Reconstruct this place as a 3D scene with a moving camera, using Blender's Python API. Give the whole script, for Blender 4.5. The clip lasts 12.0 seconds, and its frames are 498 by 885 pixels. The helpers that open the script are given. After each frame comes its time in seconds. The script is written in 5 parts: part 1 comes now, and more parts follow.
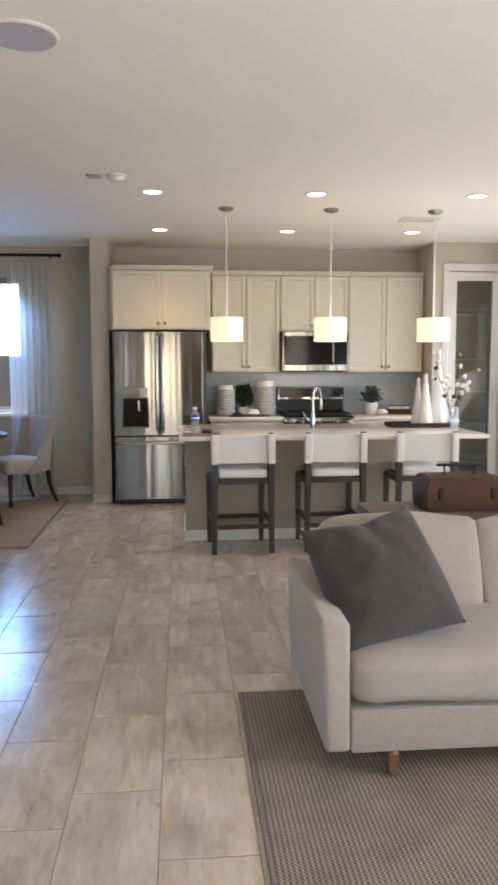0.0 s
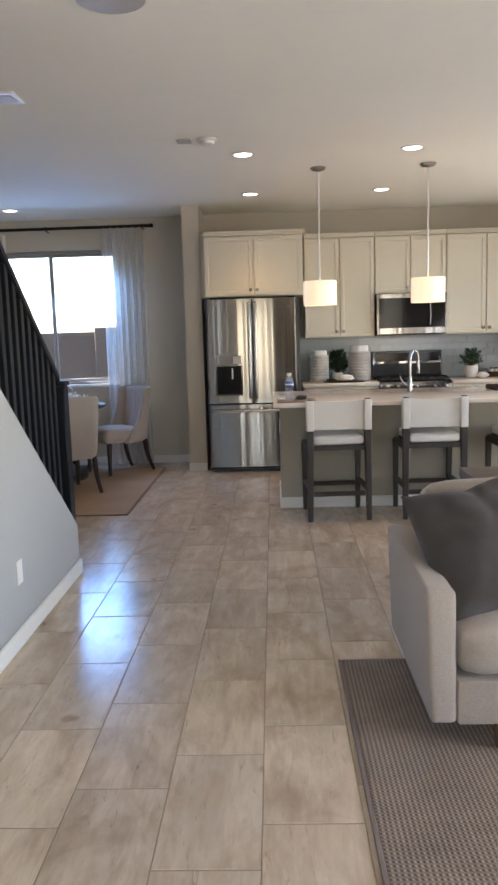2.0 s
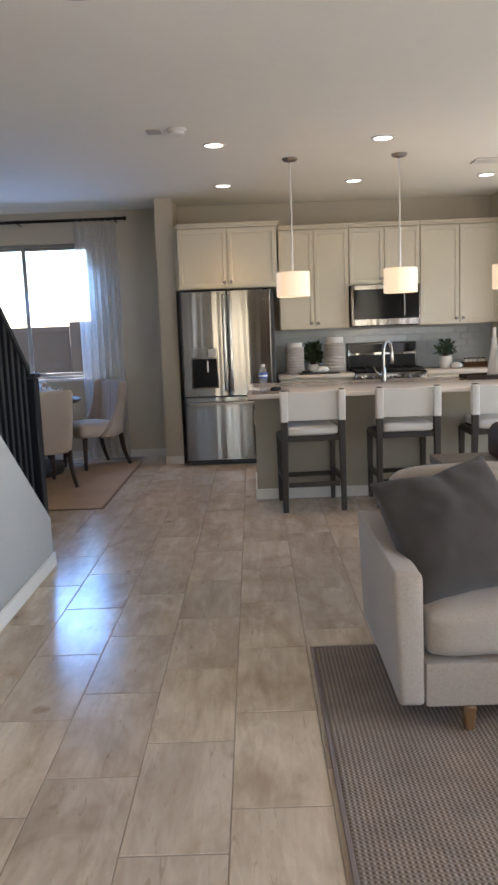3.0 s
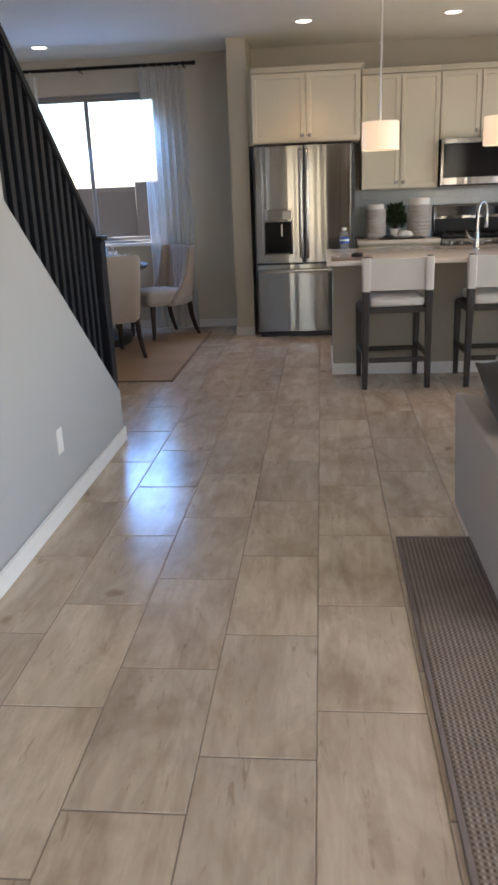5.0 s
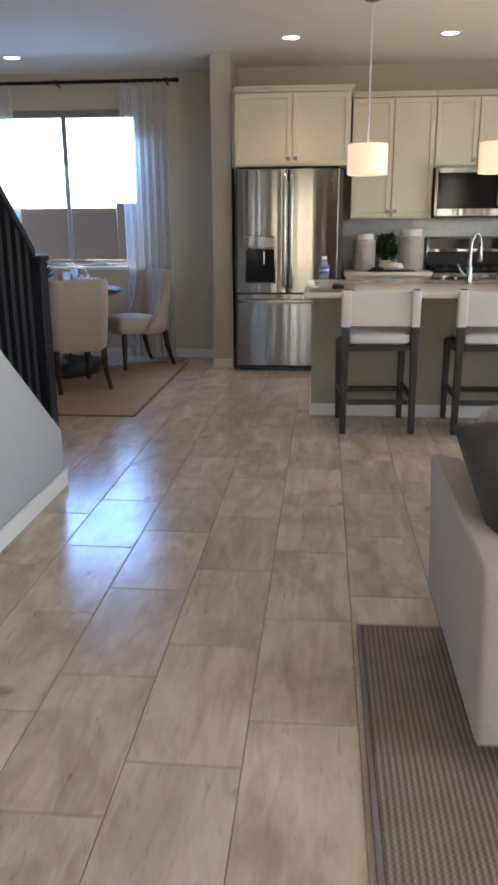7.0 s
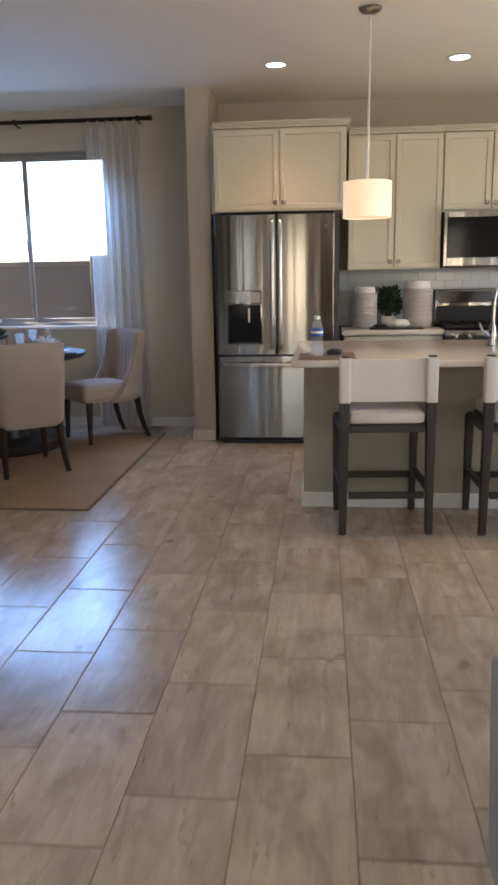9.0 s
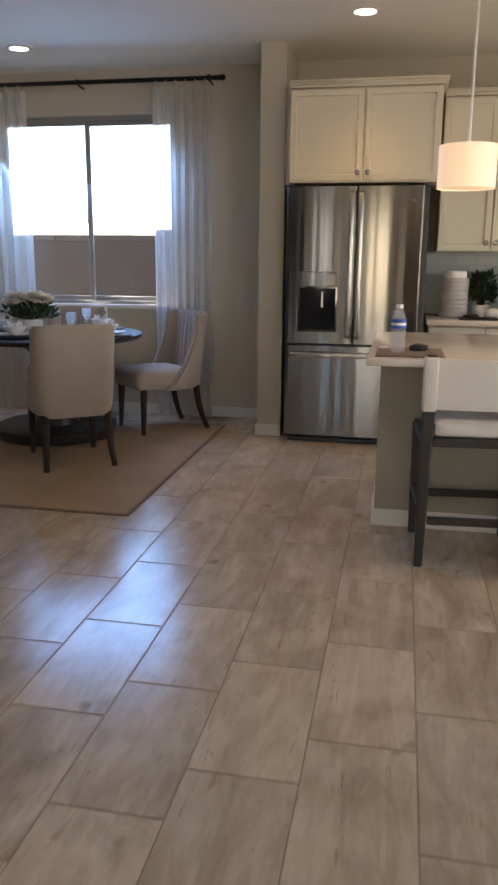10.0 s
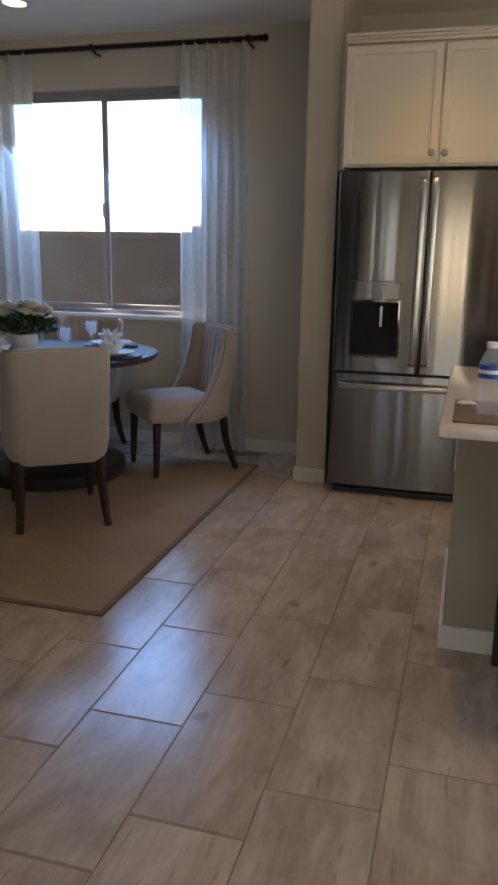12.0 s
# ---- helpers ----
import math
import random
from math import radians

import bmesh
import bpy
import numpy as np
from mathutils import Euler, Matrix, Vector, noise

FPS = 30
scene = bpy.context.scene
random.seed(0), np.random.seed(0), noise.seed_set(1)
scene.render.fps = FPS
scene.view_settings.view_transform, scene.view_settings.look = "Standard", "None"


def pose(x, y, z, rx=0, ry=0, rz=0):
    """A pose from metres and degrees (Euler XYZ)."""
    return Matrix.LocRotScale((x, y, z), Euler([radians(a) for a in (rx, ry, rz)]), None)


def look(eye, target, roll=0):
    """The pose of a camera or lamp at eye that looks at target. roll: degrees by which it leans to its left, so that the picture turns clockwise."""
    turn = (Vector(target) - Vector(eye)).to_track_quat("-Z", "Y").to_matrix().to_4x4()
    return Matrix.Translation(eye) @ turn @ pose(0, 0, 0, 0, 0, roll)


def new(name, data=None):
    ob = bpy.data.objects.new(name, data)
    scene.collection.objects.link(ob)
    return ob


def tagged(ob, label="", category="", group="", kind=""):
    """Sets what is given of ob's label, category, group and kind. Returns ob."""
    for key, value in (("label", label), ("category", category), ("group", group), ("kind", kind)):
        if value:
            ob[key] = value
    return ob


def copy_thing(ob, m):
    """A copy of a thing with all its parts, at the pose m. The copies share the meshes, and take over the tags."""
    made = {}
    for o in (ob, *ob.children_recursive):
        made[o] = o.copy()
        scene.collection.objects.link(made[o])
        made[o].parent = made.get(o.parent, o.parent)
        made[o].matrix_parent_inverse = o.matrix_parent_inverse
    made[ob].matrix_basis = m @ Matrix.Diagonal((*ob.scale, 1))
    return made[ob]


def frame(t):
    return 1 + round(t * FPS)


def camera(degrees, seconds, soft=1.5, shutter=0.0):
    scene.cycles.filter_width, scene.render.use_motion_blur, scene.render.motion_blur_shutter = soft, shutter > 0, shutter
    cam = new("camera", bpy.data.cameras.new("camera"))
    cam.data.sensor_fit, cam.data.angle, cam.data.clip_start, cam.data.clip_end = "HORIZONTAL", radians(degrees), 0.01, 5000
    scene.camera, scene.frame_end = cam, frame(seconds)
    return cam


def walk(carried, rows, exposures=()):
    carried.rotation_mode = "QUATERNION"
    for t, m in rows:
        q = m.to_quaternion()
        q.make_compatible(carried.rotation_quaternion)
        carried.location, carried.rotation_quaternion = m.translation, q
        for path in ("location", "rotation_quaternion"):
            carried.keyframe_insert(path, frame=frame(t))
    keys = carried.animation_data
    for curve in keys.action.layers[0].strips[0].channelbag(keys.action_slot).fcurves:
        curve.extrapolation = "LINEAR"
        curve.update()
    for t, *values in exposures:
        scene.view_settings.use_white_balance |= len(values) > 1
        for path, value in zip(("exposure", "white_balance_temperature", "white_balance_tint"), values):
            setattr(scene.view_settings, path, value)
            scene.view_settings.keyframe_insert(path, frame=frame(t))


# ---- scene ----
cam = camera(35.9, 12.0, 2.65, 0.5)
PATH = [
    (0, (0.194, 0.232, 1.446), (0.368, 2.214, 1.25), -0.1),
    (0.5, (0.215, 0.222, 1.448), (0.462, 2.194, 1.226), -1.0),
    (1, (0.194, 0.255, 1.435), (0.382, 2.23, 1.182), -1.5),
    (1.5, (0.185, 0.271, 1.433), (0.224, 2.252, 1.159), -1.7),
    (2, (0.178, 0.289, 1.426), (0.11, 2.269, 1.152), -1.7),
    (2.5, (0.19, 0.307, 1.426), (0.137, 2.286, 1.142), -2.1),
    (2.7, (0.209, 0.285, 1.406), (0.191, 2.264, 1.12), -2.2),
    (4.3, (0.245, 0.415, 1.381), (0.101, 2.352, 0.907), -2.9),
    (4.5, (0.223, 0.462, 1.366), (0.026, 2.373, 0.81), -3.3),
    (5, (0.137, 0.566, 1.368), (-0.056, 2.461, 0.759), -2.3),
    (5.5, (0.075, 0.657, 1.339), (-0.123, 2.506, 0.603), -2.0),
    (6, (0.094, 0.703, 1.332), (-0.014, 2.53, 0.524), -1.4),
    (6.5, (0.225, 0.862, 1.353), (0.155, 2.756, 0.712), -0.6),
    (6.7, (0.263, 0.963, 1.328), (0.109, 2.866, 0.734), 0.3),
    (8.3, (0.331, 1.773, 1.317), (0.104, 3.714, 0.889), -1.2),
    (8.5, (0.332, 1.881, 1.319), (0.083, 3.814, 0.871), -1.3),
    (9, (0.325, 2.164, 1.331), (0.138, 4.111, 0.913), -0.9),
    (9.5, (0.342, 2.456, 1.356), (0.168, 4.406, 0.947), 0.2),
    (10, (0.31, 2.771, 1.326), (-0.062, 4.68, 0.859), 0.5),
    (10.5, (0.27, 3.05, 1.333), (-0.003, 4.974, 0.856), 0.9),
    (11, (0.3, 3.338, 1.357), (-0.007, 5.264, 0.914), 1.2),
    (11.5, (0.23, 3.666, 1.326), (-0.245, 5.564, 0.912), 1.5),
    (12, (0.23, 3.949, 1.37), (-0.297, 5.818, 0.893), 1.0),
]
EXPOSURES = [(0, 3.28, 5710, 16), (1.5, 3.2, 5710, 16), (2.5, 2.96, 5710, 16), (5.5, 2.83, 5820, 17), (6.7, 2.95, 5800, 17), (9, 2.89, 6050, 18), (10.5, 2.74, 6360, 19), (11, 2.93, 6340, 18), (11.5, 2.44, 6240, 18), (12, 2.39, 6200, 18)]
walk(cam, [(t, look(eye, target, roll)) for t, eye, target, roll in PATH], EXPOSURES)

# ---- world, sun, large lights ----
world = bpy.data.worlds.new("world")
scene.world = world
world.use_nodes = True
wn = world.node_tree.nodes
wn.clear()
sky = wn.new("ShaderNodeTexSky")
sky.sky_type, sky.sun_disc = "NISHITA", False
sky.sun_elevation, sky.sun_rotation = radians(59), radians(-81)
sky.air_density, sky.dust_density, sky.ozone_density = 1.8, 0.0, 8.0
wbg, wout = wn.new("ShaderNodeBackground"), wn.new("ShaderNodeOutputWorld")
wbg.inputs["Strength"].default_value = 0.15
world.node_tree.links.new(sky.outputs[0], wbg.inputs[0])
world.node_tree.links.new(wbg.outputs[0], wout.inputs[0])

sun = new("sun", bpy.data.lights.new("sun", "SUN"))
sun.data.energy, sun.data.angle, sun.data.color = 3.0, radians(0.53), (1.0, 0.95, 0.88)
sun.matrix_world = look((-5, 9.3, 8.5), (0, 8.5, 0))


def area(name, eye, target, w, h, watts, colour):
    """Daylight of the sky standing in a window's opening; east and hall windows are added."""
    ob = new(name, bpy.data.lights.new(name, "AREA"))
    ob.data.shape, ob.data.size, ob.data.size_y, ob.data.energy, ob.data.color = "RECTANGLE", w, h, watts, colour
    ob.matrix_world = look(eye, target)
    return ob


area("slider_daylight", (3.86, 6.3, 1.2), (0.6, 6.0, 3.6), 3.2, 2.2, 5.6, (1.0, 0.87, 0.68))
# fill for ceiling, near floor and stair wall, from an added east window
area("east_fill_light", (3.86, 0.6, 1.45), (0.6, 0.6, 3.8), 3.0, 1.9, 17.0, (1.0, 0.93, 0.84))
area("dining_daylight", (-2.3, 9.11, 1.95), (-2.2, 8.0, 1.0), 1.4, 0.85, 5.0, (0.27, 0.52, 1.0))
area("rear_daylight", (3.1, -2.92, 1.45), (3.1, 5, 1.3), 0.7, 1.7, 2.5, (1.0, 0.82, 0.62))
area("rear_door_daylight", (-0.27, -2.92, 1.2), (-0.27, 5, 1.2), 0.36, 1.8, 1.5, (1.0, 0.80, 0.52))
# cool fill added for the sofa's left arm, through a made-up hall window
area("hall_fill_light", (-1.65, -2.92, 1.4), (-0.2, 1.0, 1.0), 0.7, 1.7, 2.0, (0.62, 0.76, 1.0))

for sx, sy in ((0.0, 7.905), (1.249, 7.905), (2.499, 7.87), (-0.008, 6.28), (1.25, 6.264), (2.521, 6.23), (-2.485, 8.355)):
    spot = new("downlight_beam", bpy.data.lights.new("downlight_beam", "SPOT"))
    spot.data.energy, spot.data.spot_size, spot.data.spot_blend, spot.data.shadow_soft_size = 3.0, radians(86), 0.85, 0.06
    spot.data.color = (1.0, 0.62, 0.28)
    spot.location = (sx, sy, 2.75)

# ---- materials ----


def mat(name, colour, rough=0.5, metal=0.0, var=0.0, scale=6.0, bump=0.0, bump_scale=120.0, stretch=(1, 1, 1), spec=0.5, sheen=0.0, colour2=None, rvar=0.0, extra=None):
    """A principled surface with colour variation at two scales and fine relief."""
    m = bpy.data.materials.new(name)
    m.use_nodes = True
    n, l = m.node_tree.nodes, m.node_tree.links
    b = n["Principled BSDF"]
    b.inputs["Roughness"].default_value, b.inputs["Metallic"].default_value = rough, metal
    b.inputs["Specular IOR Level"].default_value = spec
    if sheen:
        b.inputs["Sheen Weight"].default_value = sheen
        b.inputs["Sheen Roughness"].default_value = 0.5
    b.inputs["Base Color"].default_value = (*colour, 1)
    tc, mp = n.new("ShaderNodeTexCoord"), n.new("ShaderNodeMapping")
    mp.inputs["Scale"].default_value = stretch
    l.new(tc.outputs["Object"], mp.inputs[0])
    if var > 0:
        big, small = n.new("ShaderNodeTexNoise"), n.new("ShaderNodeTexNoise")
        big.inputs["Scale"].default_value, small.inputs["Scale"].default_value = scale, scale * 9
        big.inputs["Detail"].default_value, small.inputs["Detail"].default_value = 4, 3
        l.new(mp.outputs[0], big.inputs["Vector"])
        l.new(mp.outputs[0], small.inputs["Vector"])
        add = n.new("ShaderNodeMath")
        add.operation = "MULTIPLY_ADD"
        l.new(small.outputs["Fac"], add.inputs[0])
        add.inputs[1].default_value = 0.45
        l.new(big.outputs["Fac"], add.inputs[2])
        ramp = n.new("ShaderNodeMapRange")
        ramp.inputs["From Min"].default_value, ramp.inputs["From Max"].default_value = 0.4, 1.05
        l.new(add.outputs[0], ramp.inputs["Value"])
        mix = n.new("ShaderNodeMix")
        mix.data_type = "RGBA"
        lo = colour2 or tuple(c * (1 - var) for c in colour)
        hi = colour if colour2 else tuple(min(1, c * (1 + var * 0.6)) for c in colour)
        mix.inputs["A"].default_value, mix.inputs["B"].default_value = (*lo, 1), (*hi, 1)
        l.new(ramp.outputs[0], mix.inputs["Factor"])
        l.new(mix.outputs["Result"], b.inputs["Base Color"])
        if rvar:
            rr = n.new("ShaderNodeMapRange")
            rr.inputs["To Min"].default_value, rr.inputs["To Max"].default_value = rough - rvar, rough + rvar
            l.new(ramp.outputs[0], rr.inputs["Value"])
            l.new(rr.outputs[0], b.inputs["Roughness"])
    if bump > 0:
        bn, bp = n.new("ShaderNodeTexNoise"), n.new("ShaderNodeBump")
        bn.inputs["Scale"].default_value = bump_scale
        bp.inputs["Strength"].default_value, bp.inputs["Distance"].default_value = bump, 0.004
        l.new(mp.outputs[0], bn.inputs["Vector"])
        l.new(bn.outputs["Fac"], bp.inputs["Height"])
        l.new(bp.outputs[0], b.inputs["Normal"])
    if extra:
        extra(m, n, l, b, mp)
    return m


def weave(period_x, period_y, depth, tint, ribbed=False):
    """Crossing threads: a relief and a darker gap between them."""
    def add(m, n, l, b, mp):
        sep = n.new("ShaderNodeSeparateXYZ")
        l.new(mp.outputs[0], sep.inputs[0])
        outs = []
        for axis, period in (("X", period_x), ("Y", period_y)):
            k = n.new("ShaderNodeMath")
            k.operation = "MULTIPLY"
            k.inputs[1].default_value = 2 * math.pi / period
            l.new(sep.outputs[axis], k.inputs[0])
            s = n.new("ShaderNodeMath")
            s.operation = "SINE"
            l.new(k.outputs[0], s.inputs[0])
            outs.append(s)
        p = n.new("ShaderNodeMath")
        p.operation = "MULTIPLY"
        l.new(outs[0].outputs[0], p.inputs[0])
        if ribbed:
            s = n.new("ShaderNodeMath")
            s.operation = "MULTIPLY_ADD"
            s.inputs[1].default_value, s.inputs[2].default_value = 0.5, 0.5
            l.new(outs[1].outputs[0], s.inputs[0])
            l.new(s.outputs[0], p.inputs[1])
        else:
            l.new(outs[1].outputs[0], p.inputs[1])
        q = n.new("ShaderNodeMath")
        q.operation = "MULTIPLY_ADD"
        q.inputs[1].default_value, q.inputs[2].default_value = 0.5, 0.5
        l.new(p.outputs[0], q.inputs[0])
        old = b.inputs["Base Color"].links[0].from_socket
        mix = n.new("ShaderNodeMix")
        mix.data_type, mix.blend_type = "RGBA", "MULTIPLY"
        mix.inputs["B"].default_value = (*tint, 1)
        l.new(q.outputs[0], mix.inputs["Factor"])
        l.new(old, mix.inputs["A"])
        l.new(mix.outputs["Result"], b.inputs["Base Color"])
        bp = n.new("ShaderNodeBump")
        bp.inputs["Strength"].default_value, bp.inputs["Distance"].default_value = 0.7, depth
        bp.invert = True
        l.new(q.outputs[0], bp.inputs["Height"])
        l.new(bp.outputs[0], b.inputs["Normal"])
    return add


def tile_mat(name, by_object):
    """Porcelain plank tile: warm greige stone with long streaks, each tile its own cut."""
    m = bpy.data.materials.new(name)
    m.use_nodes = True
    n, l = m.node_tree.nodes, m.node_tree.links
    b = n["Principled BSDF"]
    if by_object:
        rnd = n.new("ShaderNodeObjectInfo").outputs["Random"]
    else:
        rnd = n.new("ShaderNodeNewGeometry").outputs["Random Per Island"]
    geo = n.new("ShaderNodeNewGeometry")
    off = n.new("ShaderNodeVectorMath")
    off.operation = "SCALE"
    off.inputs[0].default_value = (37.0, 91.0, 13.0)
    l.new(rnd, off.inputs["Scale"])
    add = n.new("ShaderNodeVectorMath")
    l.new(geo.outputs["Position"], add.inputs[0])
    l.new(off.outputs[0], add.inputs[1])

    def tex(scale, sx, sy, detail, rough=0.55, dist=0.0):
        mp, t = n.new("ShaderNodeMapping"), n.new("ShaderNodeTexNoise")
        mp.inputs["Scale"].default_value = (sx, sy, 1)
        l.new(add.outputs[0], mp.inputs[0])
        l.new(mp.outputs[0], t.inputs["Vector"])
        t.inputs["Scale"].default_value, t.inputs["Detail"].default_value, t.inputs["Roughness"].default_value, t.inputs["Distortion"].default_value = scale, detail, rough, dist
        return t.outputs["Fac"]

    def ramp(src, stops):
        r = n.new("ShaderNodeValToRGB")
        e = r.color_ramp.elements
        e[0].position, e[0].color = stops[0][0], (*stops[0][1], 1)
        e[1].position, e[1].color = stops[-1][0], (*stops[-1][1], 1)
        for p, c in stops[1:-1]:
            x = e.new(p)
            x.color = (*c, 1)
        l.new(src, r.inputs[0])
        return r.outputs[0]

    def mult(a, c, fac):
        mix = n.new("ShaderNodeMix")
        mix.data_type, mix.blend_type = "RGBA", "MULTIPLY"
        mix.inputs["Factor"].default_value = fac
        l.new(a, mix.inputs["A"])
        l.new(c, mix.inputs["B"])
        return mix.outputs["Result"]

    base = ramp(tex(1.0, 5.5, 2.0, 5, 0.62, 0.7), [(0.3, (0.44, 0.345, 0.255)), (0.48, (0.565, 0.46, 0.347)), (0.68, (0.67, 0.56, 0.435))])
    fine = ramp(tex(1.0, 24, 5, 4, 0.7, 0.8), [(0.34, (0.74, 0.69, 0.64)), (0.58, (1, 1, 1))])
    blot = ramp(tex(3.2, 1, 1, 3, 0.6, 0.6), [(0.28, (0.66, 0.6, 0.55)), (0.46, (1, 1, 1))])
    knot = ramp(tex(9.0, 1, 0.7, 1, 0.4), [(0.19, (0.42, 0.34, 0.28)), (0.27, (1, 1, 1))])
    fleck = ramp(tex(1.0, 34, 4.5, 3, 0.75, 1.2), [(0.31, (0.52, 0.45, 0.39)), (0.37, (1, 1, 1))])
    pale = ramp(tex(1.0, 13, 1.6, 3, 0.6, 0.5), [(0.50, (0.90, 0.89, 0.88)), (0.60, (1.0, 1.0, 1.0))])
    tone = ramp(rnd, [(0.0, (0.90, 0.90, 0.90)), (1.0, (1.05, 1.04, 1.01))])
    c = mult(mult(mult(mult(mult(mult(base, fine, 0.38), blot, 0.5), knot, 0.6), fleck, 0.5), pale, 1.0), tone, 1.0)
    l.new(c, b.inputs["Base Color"])
    rg = n.new("ShaderNodeMapRange")
    rg.inputs["To Min"].default_value, rg.inputs["To Max"].default_value = 0.14, 0.265
    l.new(tex(5, 1, 1, 3), rg.inputs["Value"])
    l.new(rg.outputs[0], b.inputs["Roughness"])
    bp = n.new("ShaderNodeBump")
    bp.inputs["Strength"].default_value, bp.inputs["Distance"].default_value = 0.12, 0.002
    l.new(tex(1.0, 40, 8, 4, 0.6), bp.inputs["Height"])
    l.new(bp.outputs[0], b.inputs["Normal"])
    return m


def glow(name, colour, strength):
    m = bpy.data.materials.new(name)
    m.use_nodes = True
    b = m.node_tree.nodes["Principled BSDF"]
    b.inputs["Base Color"].default_value = (0.85, 0.82, 0.76, 1)
    b.inputs["Emission Color"].default_value, b.inputs["Emission Strength"].default_value = (*colour, 1), strength
    return m


def clear(name, colour=(1, 1, 1), rough=0.0, thin=True):
    """Glass: thin panes mix a see-through sheet with a glossy skin, thick glass refracts."""
    m = bpy.data.materials.new(name)
    m.use_nodes = True
    n, l = m.node_tree.nodes, m.node_tree.links
    if not thin:
        b = n["Principled BSDF"]
        b.inputs["Base Color"].default_value, b.inputs["Roughness"].default_value = (*colour, 1), rough
        b.inputs["Transmission Weight"].default_value, b.inputs["IOR"].default_value = 1.0, 1.4
        return m
    n.clear()
    o, mix, t, g, fr = (n.new("ShaderNode" + k) for k in ("OutputMaterial", "MixShader", "BsdfTransparent", "BsdfGlossy", "Fresnel"))
    t.inputs[0].default_value = (*colour, 1)
    g.inputs["Roughness"].default_value = rough
    l.new(fr.outputs[0], mix.inputs[0])
    l.new(t.outputs[0], mix.inputs[1])
    l.new(g.outputs[0], mix.inputs[2])
    l.new(mix.outputs[0], o.inputs[0])
    return m


def sheer(name, colour, open_part):
    """Gauze that lets light through: open weave, glow-through and cloth."""
    m = bpy.data.materials.new(name)
    m.use_nodes = True
    n, l = m.node_tree.nodes, m.node_tree.links
    n.clear()
    o, m1, m2, t, d, tl = (n.new("ShaderNode" + k) for k in ("OutputMaterial", "MixShader", "MixShader", "BsdfTransparent", "BsdfDiffuse", "BsdfTranslucent"))
    d.inputs[0].default_value = tl.inputs[0].default_value = (*colour, 1)
    m1.inputs[0].default_value = 0.62
    l.new(d.outputs[0], m1.inputs[1])
    l.new(tl.outputs[0], m1.inputs[2])
    tc, nz, mr = n.new("ShaderNodeTexCoord"), n.new("ShaderNodeTexNoise"), n.new("ShaderNodeMapRange")
    nz.inputs["Scale"].default_value = 40
    mr.inputs["To Min"].default_value, mr.inputs["To Max"].default_value = open_part - 0.08, open_part + 0.08
    l.new(tc.outputs["Object"], nz.inputs["Vector"])
    l.new(nz.outputs["Fac"], mr.inputs["Value"])
    l.new(mr.outputs[0], m2.inputs[0])
    l.new(m1.outputs[0], m2.inputs[1])
    l.new(t.outputs[0], m2.inputs[2])
    l.new(m2.outputs[0], o.inputs[0])
    return m


def brushed(m, n, l, b, mp):
    """The brush marks run sideways, so that reflections smear upright."""
    t = n.new("ShaderNodeTangent")
    t.direction_type, t.axis = "RADIAL", "Z"
    b.inputs["Anisotropic"].default_value, b.inputs["Anisotropic Rotation"].default_value = 0.8, 0.25
    l.new(t.outputs[0], b.inputs["Tangent"])
    wave, bp = n.new("ShaderNodeTexNoise"), n.new("ShaderNodeBump")
    wave.inputs["Scale"].default_value, wave.inputs["Detail"].default_value = 0.28, 1
    bp.inputs["Strength"].default_value, bp.inputs["Distance"].default_value = 0.3, 0.006
    l.new(mp.outputs[0], wave.inputs["Vector"])
    l.new(wave.outputs["Fac"], bp.inputs["Height"])
    l.new(bp.outputs[0], b.inputs["Normal"])


# Wall paint greyed and darkened: the stair side's cool light put into colour
WALL_COOL_LIT = mat("wall_paint_cool_lit", (0.41, 0.408, 0.40), 0.75, var=0.04, scale=1.5, bump=0.15, bump_scale=90)
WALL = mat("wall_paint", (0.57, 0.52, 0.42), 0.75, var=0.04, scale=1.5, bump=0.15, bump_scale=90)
CEIL = mat("ceiling_paint", (0.88, 0.855, 0.76), 0.85, var=0.03, scale=1.2, bump=0.25, bump_scale=70)
TRIM = mat("white_trim_paint", (0.78, 0.76, 0.72), 0.4, var=0.03, scale=3)
CAB = mat("cabinet_paint", (0.68, 0.63, 0.51), 0.38, var=0.035, scale=2.5, bump=0.03, bump_scale=60)
ISLAND = mat("island_paint", (0.37, 0.34, 0.27), 0.6, var=0.05, scale=2, bump=0.1, bump_scale=90)
TILE, TILE_FAR = tile_mat("floor_tile", True), tile_mat("floor_tile_joined", False)
GROUT = mat("grout", (0.25, 0.20, 0.155), 0.9, var=0.15, scale=8, bump=0.2, bump_scale=200)
QUARTZ = mat("pale_quartz", (0.68, 0.61, 0.535), 0.13, var=0.07, scale=10)
STEEL = mat("brushed_steel", (0.195, 0.188, 0.177), 0.14, 1.0, var=0.10, scale=3, stretch=(40, 40, 0.6), extra=brushed)
STEEL_D = mat("dark_steel_side", (0.06, 0.061, 0.063), 0.42, 0.3, var=0.1, scale=4)
STEEL_H = mat("satin_steel_handle", (0.56, 0.55, 0.53), 0.26, 1.0, var=0.08, scale=14)
NICKEL = mat("brushed_nickel", (0.60, 0.57, 0.53), 0.28, 1.0, var=0.06, scale=20)
NICKEL_L = mat("pale_satin_nickel", (0.84, 0.82, 0.78), 0.4, 0.6, var=0.04, scale=20)
NICKEL_D = mat("dark_nickel", (0.33, 0.31, 0.285), 0.3, 1.0, var=0.08, scale=20)
CHROME = mat("chrome", (0.30, 0.30, 0.305), 0.14, 1.0, var=0.03, scale=20)
